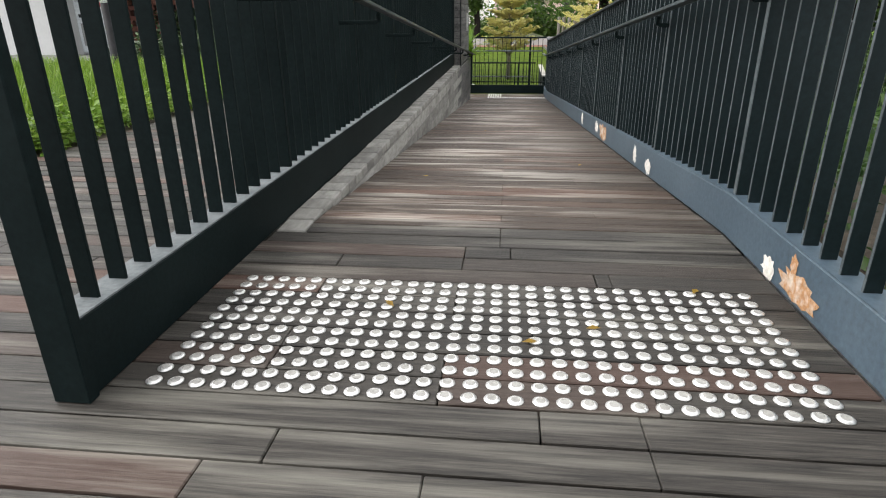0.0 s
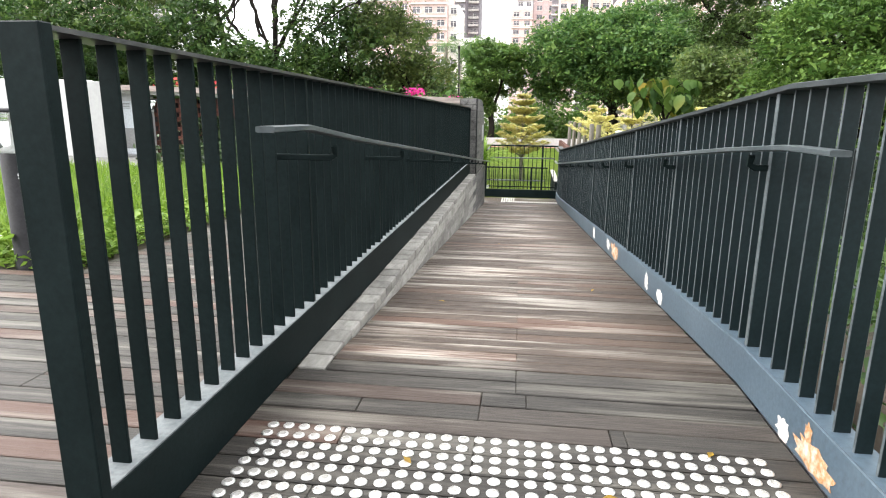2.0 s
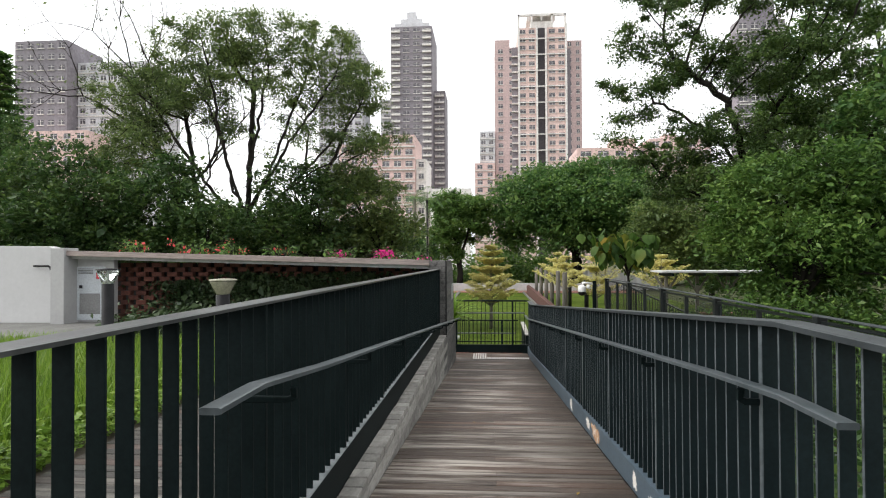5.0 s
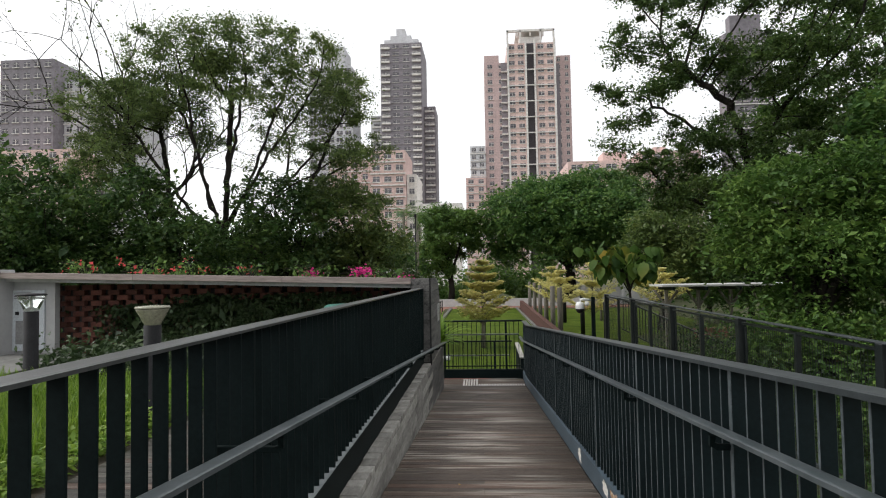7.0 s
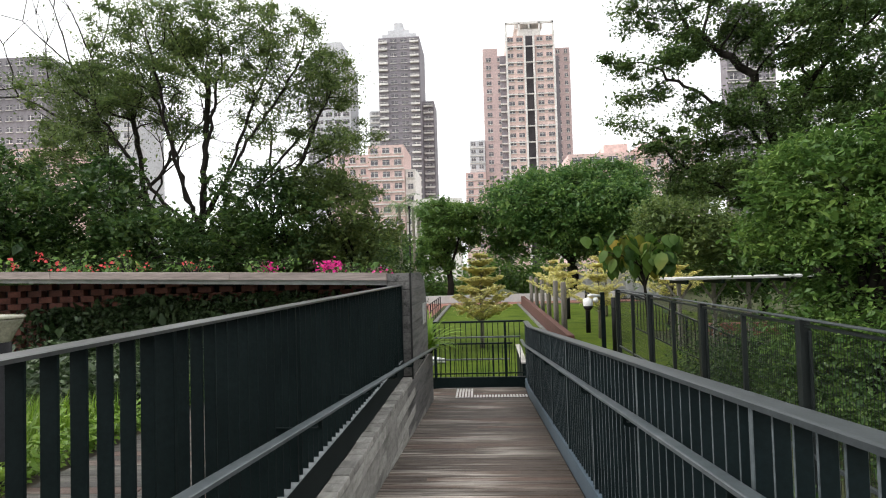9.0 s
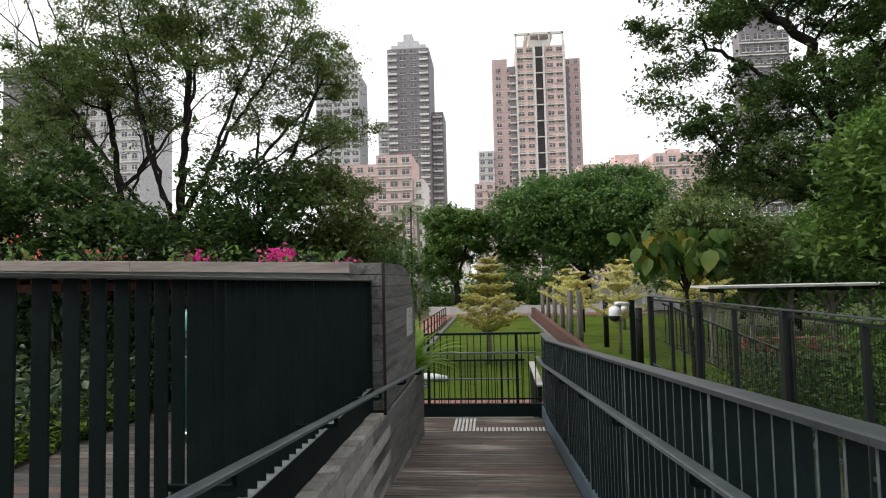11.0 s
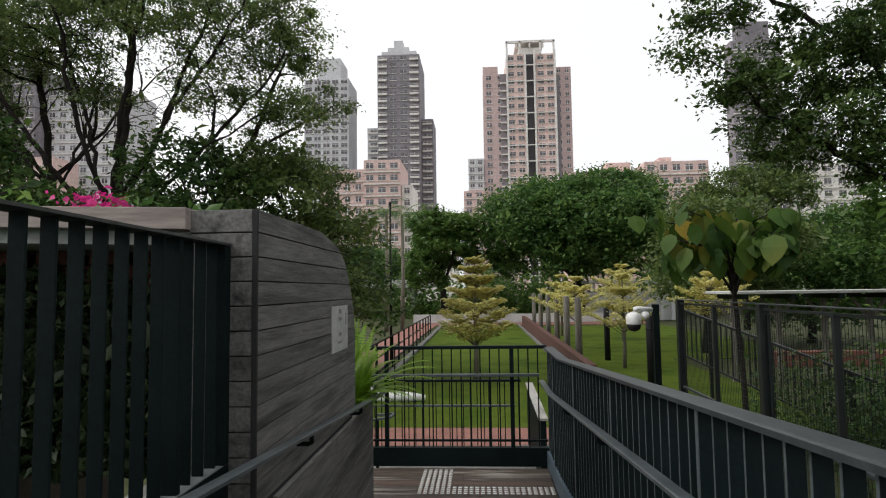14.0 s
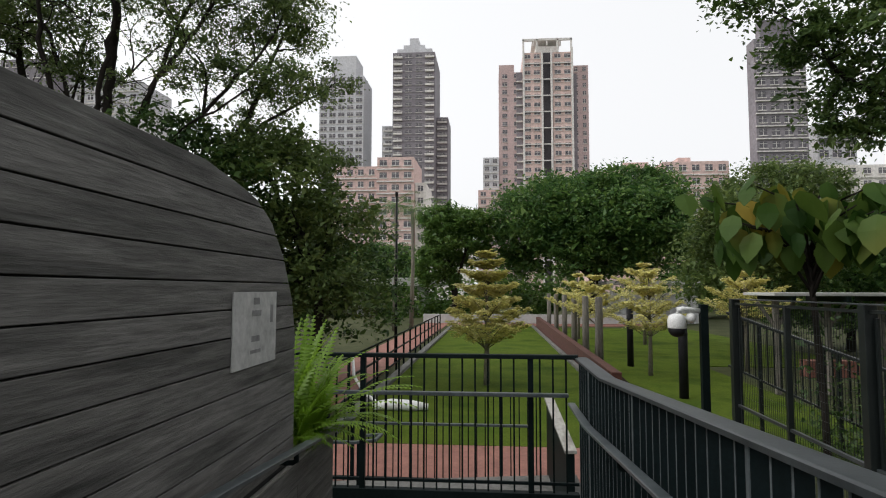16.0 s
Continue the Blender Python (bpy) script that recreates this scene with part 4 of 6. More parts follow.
for zz in (.25, .68, 1.12):
    part("bar", boxes(((-2.12, 19.9, LAWN + zz - .02), (-2.08, 44.2, LAWN + zz + .02))), M_PAINT, ob)
ob = thing("lamp_pole", "tall thin black lamp pole beside the path", "lamp post", (-2.45, 30, LAWN))
bm = bmesh.new()
tube(bm, [(0, 0, 0), (0, 0, 3), (0, 0, 6.0)], [.06, .045, .035], 10)
part("pole", bm, M_BLACK, ob)
part("lantern", boxes(((-.05, -.05, 6.0), (.05, .05, 6.18)), bevel=.01), M_BLACK, ob)

# ---- tall mesh fence to the side of the ramp ----
FX, FZ, BAY = 4.32, .745, 2.86
FY = [17.1 - BAY * k for k in range(6)]
fence = thing("fence_tall", "tall dark steel fence with wire mesh in framed bays", "fence")
m_post = mesh_of("post", boxes(((-.055, -.05, 0), (.055, .05, FZ - LAWN - .012)), bevel=.004), M_FENCE)
m_slim = mesh_of("mid_post", boxes(((-.03, -.025, 0), (.03, .025, FZ - LAWN - .06)), bevel=.003), M_FENCE)
m_side = mesh_of("frame_bar", boxes(((-.012, -.018, 0), (.012, .018, 2.12)), bevel=.002), M_FENCE)
part("top_rail", boxes(((FX - .05, FY[-1] - .06, FZ - .014), (FX + .05, FY[0] + .06, FZ)), bevel=.003), M_RAILTOP_LIT, fence, "flat top plate")
for k, y in enumerate(FY):
    part("post", m_post, None, fence, at=(FX, y, LAWN))
    if k + 1 == len(FY):
        break
    mid, lo, hi = y - BAY / 2, y - BAY + .06, y - .06
    part("mid_post", m_slim, None, fence, at=(FX, mid, LAWN))
    part("head_bar", boxes(((FX - .02, lo, FZ - .085), (FX + .02, hi, FZ - .055)), bevel=.002), M_FENCE, fence)
    part("mid_rail", boxes(((FX - .02, lo, -.69), (FX + .02, hi, -.655)), bevel=.002), M_RAILTOP_LIT, fence)
    for q in (lo + .02, hi - .02):
        part("frame_bar", m_side, None, fence, at=(FX + .03, q, LAWN + .25))
    bm = bmesh.new()
    n = int((hi - lo) / .05)
    for j in range(n + 1):
        q = lo + (hi - lo) * j / n
        box(bm, (FX + .046, q - .0016, LAWN + .2), (FX + .050, q + .0016, FZ - .07))
    for j in range(24):
        z = LAWN + .25 + j * .095
        box(bm, (FX + .050, lo, z - .0014), (FX + .053, hi, z + .0014))
    tagged(part("wire_mesh", bm, M_FENCE, fence, "fine wire mesh"), kind="stuff")

# railing of the path that falls away behind the fence
ob = thing("fence_behind", "dark steel railing of a sloping path behind the fence", "fence")
BEHIND = [(5.55, 20.6, .42), (7.3, 17.06, -.6), (7.9, 14.2, -.62), (8.3, 9.5, -.62)]
bm = bmesh.new()
sweep(bm, BEHIND, .03, .025)
part("top_rail", bm, M_FENCE, ob)
bm = bmesh.new()
sweep(bm, [(x, y, z - 1.0) for x, y, z in BEHIND], .02, .02)
part("lower_rail", bm, M_FENCE, ob)
pm = mesh_of("bar", boxes(((-.011, -.011, 0), (.011, .011, .99))), M_FENCE)
for (xa, ya, za), (xb, yb, zb) in zip(BEHIND, BEHIND[1:]):
    n = int(math.hypot(xb - xa, yb - ya) / .13)
    for k in range(n):
        f = (k + .5) / n
        part("bar", pm, None, ob, at=(xa + (xb - xa) * f, ya + (yb - ya) * f, za + (zb - za) * f - .995))
        if k % 11 == 5:
            z = za + (zb - za) * f
            part("post", boxes(((xa + (xb - xa) * f - .03, ya + (yb - ya) * f + .03, LAWN - .05), (xa + (xb - xa) * f + .03, ya + (yb - ya) * f + .09, z)), bevel=.003), M_FENCE, ob)
solid("wall_path_brick", boxes(((8.6, 16.4, LAWN), (12.2, 16.7, -.55)), bevel=.01), M_BRICK, "low red brick wall beside the sloping path", "wall", "structure")

# camera on its post
ob = thing("security_camera", "white dome security camera on an arm from a dark post", "camera", (3.98, 17.3, 0))
part("post", boxes(((-.05, -.05, LAWN), (.05, .05, .66)), bevel=.004), M_PAINT, ob, "dark square post")
bm = bmesh.new()
tube(bm, [(-.04, 0, .57), (-.30, -.02, .60), (-.36, -.02, .59), (-.37, -.02, .52)], [.035, .035, .035, .05], 10)
part("arm", bm, M_PLASTW, ob)
bm = bmesh.new()
lathe(bm, [(.05, .53), (.11, .50), (.125, .44), (.125, .34), (.12, .33)], 20, (-.37, -.02, 0))
housing = part("housing", bm, M_PLASTW, ob)
bm = bmesh.new()
lathe(bm, [(.118, .335), (.112, .28), (.085, .235), (.04, .212), (.0001, .206)], 20, (-.37, -.02, 0))
part("dome", bm, M_BLACK, housing, "smoked dome")
bm = bmesh.new()
lathe(bm, [(.0001, .40), (.05, .42), (.075, .47), (.05, .53), (.0001, .55)], 16, (-.17, 0, 0))
part("sensor", bm, M_PLASTW, ob, "round white sensor")

# pergola with a thin flat roof
ob = thing("pergola", "long low pergola with a thin flat roof", "pergola", (0, 0, 0))
part("roof", boxes(((7.8, 23.6, .72), (13.6, 25.4, .80)), bevel=.01), M_CONC, ob, "thin flat roof")
for k in range(5):
    x = 8.2 + k * 1.25
    part("rafter", boxes(((x - .04, 23.5, .58), (x + .04, 25.4, .715))), M_PAINT, ob)
    part("post", boxes(((x - .06, 24.4, LAWN), (x + .06, 24.52, .58)), bevel=.005), M_POSTW, ob)
    bm = bmesh.new()
    sweep(bm, [(x, 24.46, -.1), (x + .45, 24.46, .56)], .04, .04)
    sweep(bm, [(x, 24.46, -.1), (x - .45, 24.46, .56)], .04, .04)
    part("brace", bm, M_POSTW, ob)
solid("wall_planter_far", boxes(((10.4, 27.5, LAWN), (16, 27.9, LAWN + .5)), bevel=.01), M_BRICK, "low brick wall behind the pergola", "wall", "structure")


# ---- planting ----
g = np.random.default_rng(11)


def grass_mesh(name, xy, h, mat, z, lean=.35, seed=3, width=.008):
    q = np.random.default_rng(seed)
    n = len(xy)
    a = q.uniform(0, 6.283, n)
    hh = h * q.uniform(.5, 1.25, n)
    l = hh * lean * q.uniform(.2, 1.6, n)
    b = np.stack([xy[:, 0], xy[:, 1], np.full(n, z)], 1)
    side = np.stack([-np.sin(a), np.cos(a), np.zeros(n)], 1) * width * .5
    d = np.stack([np.cos(a), np.sin(a), np.zeros(n)], 1)
    midp = b + d * (l * .35)[:, None] + np.stack([np.zeros(n), np.zeros(n), hh * .6], 1)
    tip = b + d * l[:, None] + np.stack([np.zeros(n), np.zeros(n), hh * .95], 1)
    v = np.stack([b - side, b + side, midp + side, midp - side, tip], 1).reshape(-1, 3)
    k = np.arange(n)[:, None] * 5
    f = np.concatenate([k + (0, 1, 2), k + (0, 2, 3), k + (3, 2, 4)], 1).reshape(-1, 3)
    me = bpy.data.meshes.new(name)
    me.from_pydata(v.tolist(), [], f.tolist())
    me.materials.append(mat)
    return me


xy = np.stack([g.uniform(-9.5, -2.5, 46000), 2.55 + 5.0 * g.random(46000) ** 1.15], 1)
o = new("long_grass", grass_mesh("long_grass", xy, .33, L_GRASS, -.04, seed=4, width=.012))
tagged(o, "bright long unmown grass on the planting bed", "grass", kind="stuff")
n = 5200
pts = np.stack([g.uniform(-9, -2.14, n), 2.32 + np.abs(g.normal(0, .30, n)), np.abs(g.normal(.03, .10, n))], 1)
pts2 = np.stack([-2.16 - np.abs(g.normal(0, .22, n)), g.uniform(2.4, 9.6, n), np.abs(g.normal(.03, .10, n))], 1)
o = new("groundcover", leaf_mesh("groundcover", np.concatenate([pts, pts2]), .06, L_LIGHT, .6, seed=8))
tagged(o, "low leafy groundcover spilling over the bed's edge", "groundcover", kind="stuff")
o = new("white_flowers", leaf_mesh("white_flowers", np.stack([g.uniform(-8, -2.35, 90), 2.45 + np.abs(g.normal(0, .3, 90)), g.uniform(.1, .22, 90)], 1), .035, M_PLASTW, .8, 1.1, seed=9))
tagged(o, "small white flowers among the groundcover", "flowers", kind="stuff")

n = 9000
o = new("ivy_bed", leaf_mesh("ivy_bed", np.stack([g.uniform(-5.5, -2.2, n), g.uniform(7.9, 10.3, n), np.abs(g.normal(.05, .22, n))], 1), .09, L_CREEP, .45, seed=14))
tagged(o, "dark ivy and low shrubs before the brick lattice", "ivy", kind="stuff")
# creepers over the lattice
n = 15000
cx = np.concatenate([g.normal(m_, s_, n // 5) for m_, s_ in ((-5.0, .40), (-3.9, .35), (-3.1, .45), (-2.0, .5), (-1.0, .45))])
cz = np.concatenate([g.uniform(-.05, h_, n // 5) ** 1.0 for h_ in (.95, 1.1, 1.0, 1.1, 1.0)])
cx = np.minimum(cx, -.50 - .3 * g.random(n))
o = new("creeper", leaf_mesh("creeper", np.stack([cx, 10.38 - np.abs(g.normal(0, .07, n)), cz], 1), .085, L_CREEP, .2, seed=12))
tagged(o, "creeping vine climbing the brick lattice", "climbing plant", kind="stuff")

# bougainvillea along the roof edge
for i, x in enumerate((-6.3, -5.1, -4.3, -3.3, -2.15, -1.22, -.75)):
    zr = 1.32 - .03 * x
    ob = thing("bougainvillea", "bougainvillea with bright bracts growing on the roof edge", "shrub", (x, 10.5, zr - .07), "bougainvillea on the roof edge")
    bm = bmesh.new()
    tips = []
    for k in range(9):
        a = g.uniform(0, 6.28)
        e = Vector((math.cos(a) * g.uniform(.15, .5), math.sin(a) * .3 - .1, g.uniform(.06, .16) if i > 4 else g.uniform(.1, .34)))
        tube(bm, [(0, 0, -.03), e * .5 + Vector((0, 0, .1)), e], [.012, .008, .004], 4)
        tips.append(e)
    if i in (4, 5):
        tips[0] = Vector((0, -.12, .17 if i == 5 else .13))
    part("stem", bm, M_BARK, ob)["kind"] = "stuff"
    t = np.array([tuple(e) for e in tips])
    part("foliage", leaf_mesh("foliage", t[g.integers(0, 9, 200)] * g.uniform(.3, .9, (200, 1)) + g.normal(0, .07, (200, 3)), .06, L_GREEN, .3, seed=20 + i), None, ob)
    big = i in (4, 5)
    kk = 170 if i == 5 else 80 if big else 34
    sel = t[g.integers(0, 1 if big else 3, kk)]
    part("blossom", leaf_mesh("blossom", sel + g.normal(0, .075 if i == 5 else .06, (kk, 3)) * (1.3, 1, .7), .042, L_PINK if i > 3 else L_CORAL, .2, 1.2, seed=40 + i), None, ob, "magenta bracts" if i > 3 else "coral bracts")["kind"] = "stuff"

# fern beside the fin
ob = thing("fern", "bright green arching fern in the planter", "fern", (-.02, 12.2, .0))
for k in range(240):
    a = g.uniform(0, 6.28)
    L = g.uniform(.42, .78) * (.42 if math.sin(a) < -.15 else 1)
    el = g.uniform(.45, 1.5)
    pts = []
    p = Vector((g.uniform(-.15, .03), g.uniform(-.22, .25), 0))
    d = Vector((math.cos(a) * math.cos(el), math.sin(a) * math.cos(el), math.sin(el)))
    c = []
    for s in range(26):
        c.append(tuple(p))
        p = p + d * L / 26
        d = (d + Vector((0, 0, -.05))).normalized()
    bm = bmesh.new()
    rib = [bm.verts.new(v) for v in c]
    sd = Vector((-math.sin(a), math.cos(a), 0))
    for s in range(len(c) - 1):
        w = .046 * math.sin(math.pi * min(1, (s + 2) / 27)) ** .7
        way = (Vector(c[s + 1]) - Vector(c[s])).normalized()
        for sg in (-1, 1):
            tip = bm.verts.new(Vector(c[s]) + sd * sg * w + way * .03 + Vector((0, 0, -.008)))
            bm.faces.new((rib[s], tip, rib[s + 1]) if sg > 0 else (rib[s + 1], tip, rib[s]))
    part("frond", bm, L_FERN, ob)


# hedge behind the railing to the other side of the ramp
n = 34000
hp = np.stack([g.uniform(2.05, 3.3, n), g.uniform(-4.5, 8.5, n), g.uniform(-1.7, .55, n)], 1)
hp[:, 2] -= np.maximum(0, hp[:, 1] - 1) * .14
hp[:, 2] = np.maximum(hp[:, 2], LAWN)
hp[:, 0] += .25 * np.sin(hp[:, 1] * 2.3) * np.cos(hp[:, 2] * 3)
o = new("hedge", leaf_mesh("hedge", hp, .075, L_BUSH, .4, seed=31))
tagged(o, "dense leafy hedge below the railing", "hedge", kind="stuff")
# soil-brown block added to close the shaded inside of the hedge
solid("hedge_core", boxes(((2.25, -4.5, LAWN), (3.1, 2.5, -.05)), bevel=.05), M_SOIL, "solid brown block in place of the hedge's shaded inside", "hedge", "structure")

n = 42000
hp = np.stack([g.uniform(5.4, 9.5, n), g.uniform(4, 19.0, n), LAWN + np.abs(g.normal(0, .75, n))], 1)
hp[:, 0] += np.maximum(0, 7 - hp[:, 1]) * .3 + .5
o = new("fence_shrubs", leaf_mesh("fence_shrubs", hp, .085, L_BUSH, .45, seed=35))
tagged(o, "leafy shrubs growing against the tall fence", "shrubs", kind="stuff")
# undergrowth below the trees to the side
n = 42000
hp = np.stack([g.uniform(6.8, 18, n), g.uniform(3, 17, n), LAWN + np.abs(g.normal(0, .85, n))], 1)
o = new("undergrowth", leaf_mesh("undergrowth", hp, .14, L_GREEN, .5, seed=32))
tagged(o, "mixed undergrowth of shrubs behind the tall fence", "shrubs", kind="stuff")

# cream-yellow layered trees
def layered_tree(at, h, spread, seed, tiers=(.40, .54, .70, .84, .95), n=5200, size=.085):
    """Thin stem with whorls of rising branches; each whorl ends in a thin flat plate of small leaves."""
    q = np.random.default_rng(seed)
    ob = thing("variegated_tree", "young tree with cream-yellow leaves in flat tiers", "tree", at, "cream-yellow layered trees")
    bm = bmesh.new()
    tube(bm, [(0, 0, -.05), (.02, .01, h * .4), (0, .02, h * .97)], [.085 * h / 3.7, .06 * h / 3.7, .012], 8)
    pts = []
    for i, lift in enumerate(tiers):
        f = i / (len(tiers) - 1)
        z = h * lift
        r = spread * (1 - .86 * f ** 1.1)
        k = 8 if f < .7 else 6
        turn = q.uniform(0, 6.28)
        for j in range(k):
            a = turn + 6.283 * j / k + q.uniform(-.22, .22)
            rr = r * q.uniform(.80, 1.12)
            b = Vector((0, 0, z - rr * .42))
            e = Vector((math.cos(a) * rr, math.sin(a) * rr, z + rr * .16 + q.uniform(-.03, .03)))
            bend = b.lerp(e, .5) + Vector((0, 0, .05 * rr))
            tube(bm, [b, bend, e], [.016, .010, .004], 5)
            for s in range(10):
                u = .30 + .72 * s / 9
                c = b.lerp(bend, u * 2) if u < .5 else bend.lerp(e, u * 2 - 1)
                wide = .05 + .17 * rr * math.sin(math.pi * min(1, u * .95))
                for _ in range(3):
                    v = q.normal(0, wide)
                    pts.append((c.x - math.sin(a) * v, c.y + math.cos(a) * v, c.z + .02))
    part("trunk", bm, M_BARKY, ob)
    t = np.array(pts)
    p = t[q.integers(0, len(t), n)] + q.normal(0, 1, (n, 3)) * (.045, .045, .026)
    part("crown", leaf_mesh("crown", p, size, L_YELLOW, .8, seed=seed), None, ob)
    return ob


layered_tree((.87, 25.2, LAWN), 3.68, 1.34, 51, (.40, .50, .60, .71, .81, .90, .97), 17000, .095)
layered_tree((5.2, 33.2, LAWN), 3.3, 1.5, 52, (.55, .68, .81, .94), 9000)
layered_tree((5.85, 27.5, LAWN), 3.25, 1.15, 53, (.50, .64, .79, .94), 8000)
layered_tree((8.3, 38.0, LAWN), 4.0, 1.9, 54, (.60, .74, .86, .95), 9000)
layered_tree((9.3, 29.0, LAWN), 3.3, 1.5, 55, (.62, .75, .86, .95), 8000)
layered_tree((5.6, 41.0, LAWN), 3.6, 1.7, 56, (.52, .67, .81, .94), 9000)

# small tree with very large leaves
def big_leaf_mesh(name, centres, size, mat, seed):
    q = np.random.default_rng(seed)
    bm = bmesh.new()
    for c in centres:
        a, tilt = q.uniform(0, 6.28), q.uniform(.65, 1.5)
        s = size * q.uniform(.7, 1.25)
        m = Matrix.Translation(Vector(c)) @ Euler((0, tilt, a)).to_matrix().to_4x4()
        rim = [(0, 0), (.12, .30), (.42, .40), (.72, .26), (1.0, 0), (.72, -.26), (.42, -.40), (.12, -.30)]
        vs = [bm.verts.new(m @ Vector((x * s, y * s, -.10 * s * x * x * 2 - .14 * s * abs(y)))) for x, y in rim]
        mid1, mid2 = bm.verts.new(m @ Vector((.42 * s, 0, -.03 * s))), vs[4]
        for i in range(8):
            bm.faces.new((mid1, vs[i], vs[(i + 1) % 8]))
    return mesh_of(name, bm, mat)


ob = thing("large_leaved_tree", "young tree with very large drooping green and yellowing leaves", "tree", (4.62, 15.7, LAWN))
bm = bmesh.new()
tube(bm, [(.1, 0, -.05), (.08, 0, 1.3), (.02, .02, 2.45), (-.05, 0, 3.1)], [.045, .04, .034, .02], 8)
cs = []
for k in range(20):
    a = g.uniform(0, 6.28)
    reach = g.uniform(.35, 1.15)
    e = Vector((math.cos(a) * reach - .32, math.sin(a) * reach, 3.42 + g.uniform(-.12, .46) * (1 - .3 * reach)))
    tube(bm, [(0, .01, 2.5 + .03 * k), Vector((e.x * .5, e.y * .5, e.z - .12)), e], [.02, .014, .007], 5)
    for _ in range(10):
        f = g.uniform(.5, 1.08)
        cs.append((e.x * f + g.normal(0, .10), e.y * f + g.normal(0, .10), e.z - (1 - f) * .4 + g.normal(0, .08)))
part("trunk", bm, M_BARK, ob)
part("crown", big_leaf_mesh("crown", cs, .35, L_BIG, 61), None, ob)

# ---- large trees ----
q = np.random.default_rng(71)
FAN = [(-4.4, .2, 6.9), (-3.6, -.8, 8.4), (-2.2, .8, 9.4), (-1.0, -.9, 9.2), (.1, .7, 9.8), (1.2, -.7, 9.3), (2.3, .6, 9.4), (3.4, -.5, 8.6), (4.3, .3, 7.6), (3.8, -.9, 5.9), (-3.4, -1.0, 5.9)]
fan = []
for k, e in enumerate(FAN):
    z = 3.3 + .22 * (k % 4)
    fan.append([(.06, 0, z), (e[0] * .30, e[1] * .5, z + (e[2] - z) * .26), (e[0] * .62, e[1], z + (e[2] - z) * .62), e])
branching_tree("open_crowned_tree", "broad open-crowned tree with dark forking limbs", q, (-9.5, 23.2, -.7), [(-.1, 0, -.1), (0, 0, 2.2), (.08, 0, 3.6), (.1, 0, 4.1)], .23,
               [((.4, 0, 10.9), (4.6, 3.0, 1.4), 6), ((-4.3, 0, 9.2), (2.2, 2.4, 1.4), 2.8), ((4.2, 0, 9.5), (2.0, 2.2, 1.5), 2.8), ((-5.4, .3, 6.6), (1.6, 1.6, .8), 1.6), ((5.2, -.5, 6.6), (1.3, 1.3, .6), 1.1),
                ((-3.2, -1.2, 6.9), (1.8, 1.3, .9), 1.2), ((2.8, -1.2, 7.0), (1.8, 1.2, .8), 1.1), ((0, -1.0, 8.6), (3.6, 2.2, 1.0), 2.6), ((.2, 0, 7.0), (2.6, 2.0, .8), .9)],
               L_OLIVE, 98000, .084, clump=.25, goals=1600, kill=.46, reach=3.0, limbs=fan, bare=((.2, 0, 5.6), (4.0, 4.5, 3.5)))
branching_tree("open_crowned_tree", "second dark limbed tree with a thin leaning crown", q, (-8.3, 25.6, -.7), [(0, 0, -.1), (.1, 0, 2.6), (.7, 0, 4.0), (1.0, 0, 4.6)], .16,
               [((3.2, 0, 9.6), (1.4, 1.2, 1.3), 2), ((4.3, -.4, 7.4), (1.2, 1.1, .6), 1.4), ((3.2, -.5, 5.7), (1.4, 1.1, .45), 1.3), ((.8, -.5, 8.2), (1.6, 1.2, 1.2), 1.2), ((4.7, -.5, 5.3), (.9, .8, .3), .7), ((2, 0, 7.2), (1.2, 1, .8), .6)],
               L_OLIVE, 15000, .084, clump=.24, goals=520, kill=.45, reach=3.0,
               limbs=[[(1.0, 0, 4.6), (1.8, 0, 6.2), (2.8, 0, 8.4)], [(.7, 0, 4.0), (.8, -.3, 6.0), (.9, -.4, 7.6)], [(.7, 0, 4.0), (2.2, -.4, 5.3), (4.0, -.5, 5.4)], [(1.4, 0, 5.4), (2.9, -.2, 6.6), (4.2, -.4, 7.2)]])
branching_tree("open_crowned_tree", "tall dark limbed tree beside the open-crowned tree", q, (-11.9, 24.6, -.7), [(0, 0, -.1), (-.2, 0, 2.8), (-.3, 0, 4.2)], .15,
               [((-1.0, 0, 9.6), (2.4, 1.8, 1.5), 2.2), ((-3.1, 0, 7.8), (1.6, 1.4, .9), 1.5), ((.6, .5, 8.2), (1.3, 1.2, .9), .8), ((-3.6, 0, 5.4), (1.5, 1.2, .5), 1.0)],
               L_OLIVE, 24000, .084, clump=.26, goals=520, kill=.48, reach=3.0,
               limbs=[[(-.3, 0, 4.2), (-.6, 0, 6.4), (-.9, 0, 8.6)], [(-.2, 0, 3.4), (-1.6, 0, 4.8), (-3.2, 0, 5.2)], [(-.4, 0, 5.0), (-1.6, 0, 6.6), (-2.8, 0, 7.4)], [(-.3, 0, 4.6), (.2, .3, 6.4), (.5, .5, 7.6)]])
q = np.random.default_rng(79)
tree("bare_tree", "tall nearly bare tree behind the open-crowned tree", q, (-13.3, 25, -.8), 16.0, .2, L_OLIVE, 500, .13, .4, levels=5, spread=.55, trunk=.3, forks=(2, 3), up=.3)
q = np.random.default_rng(73)
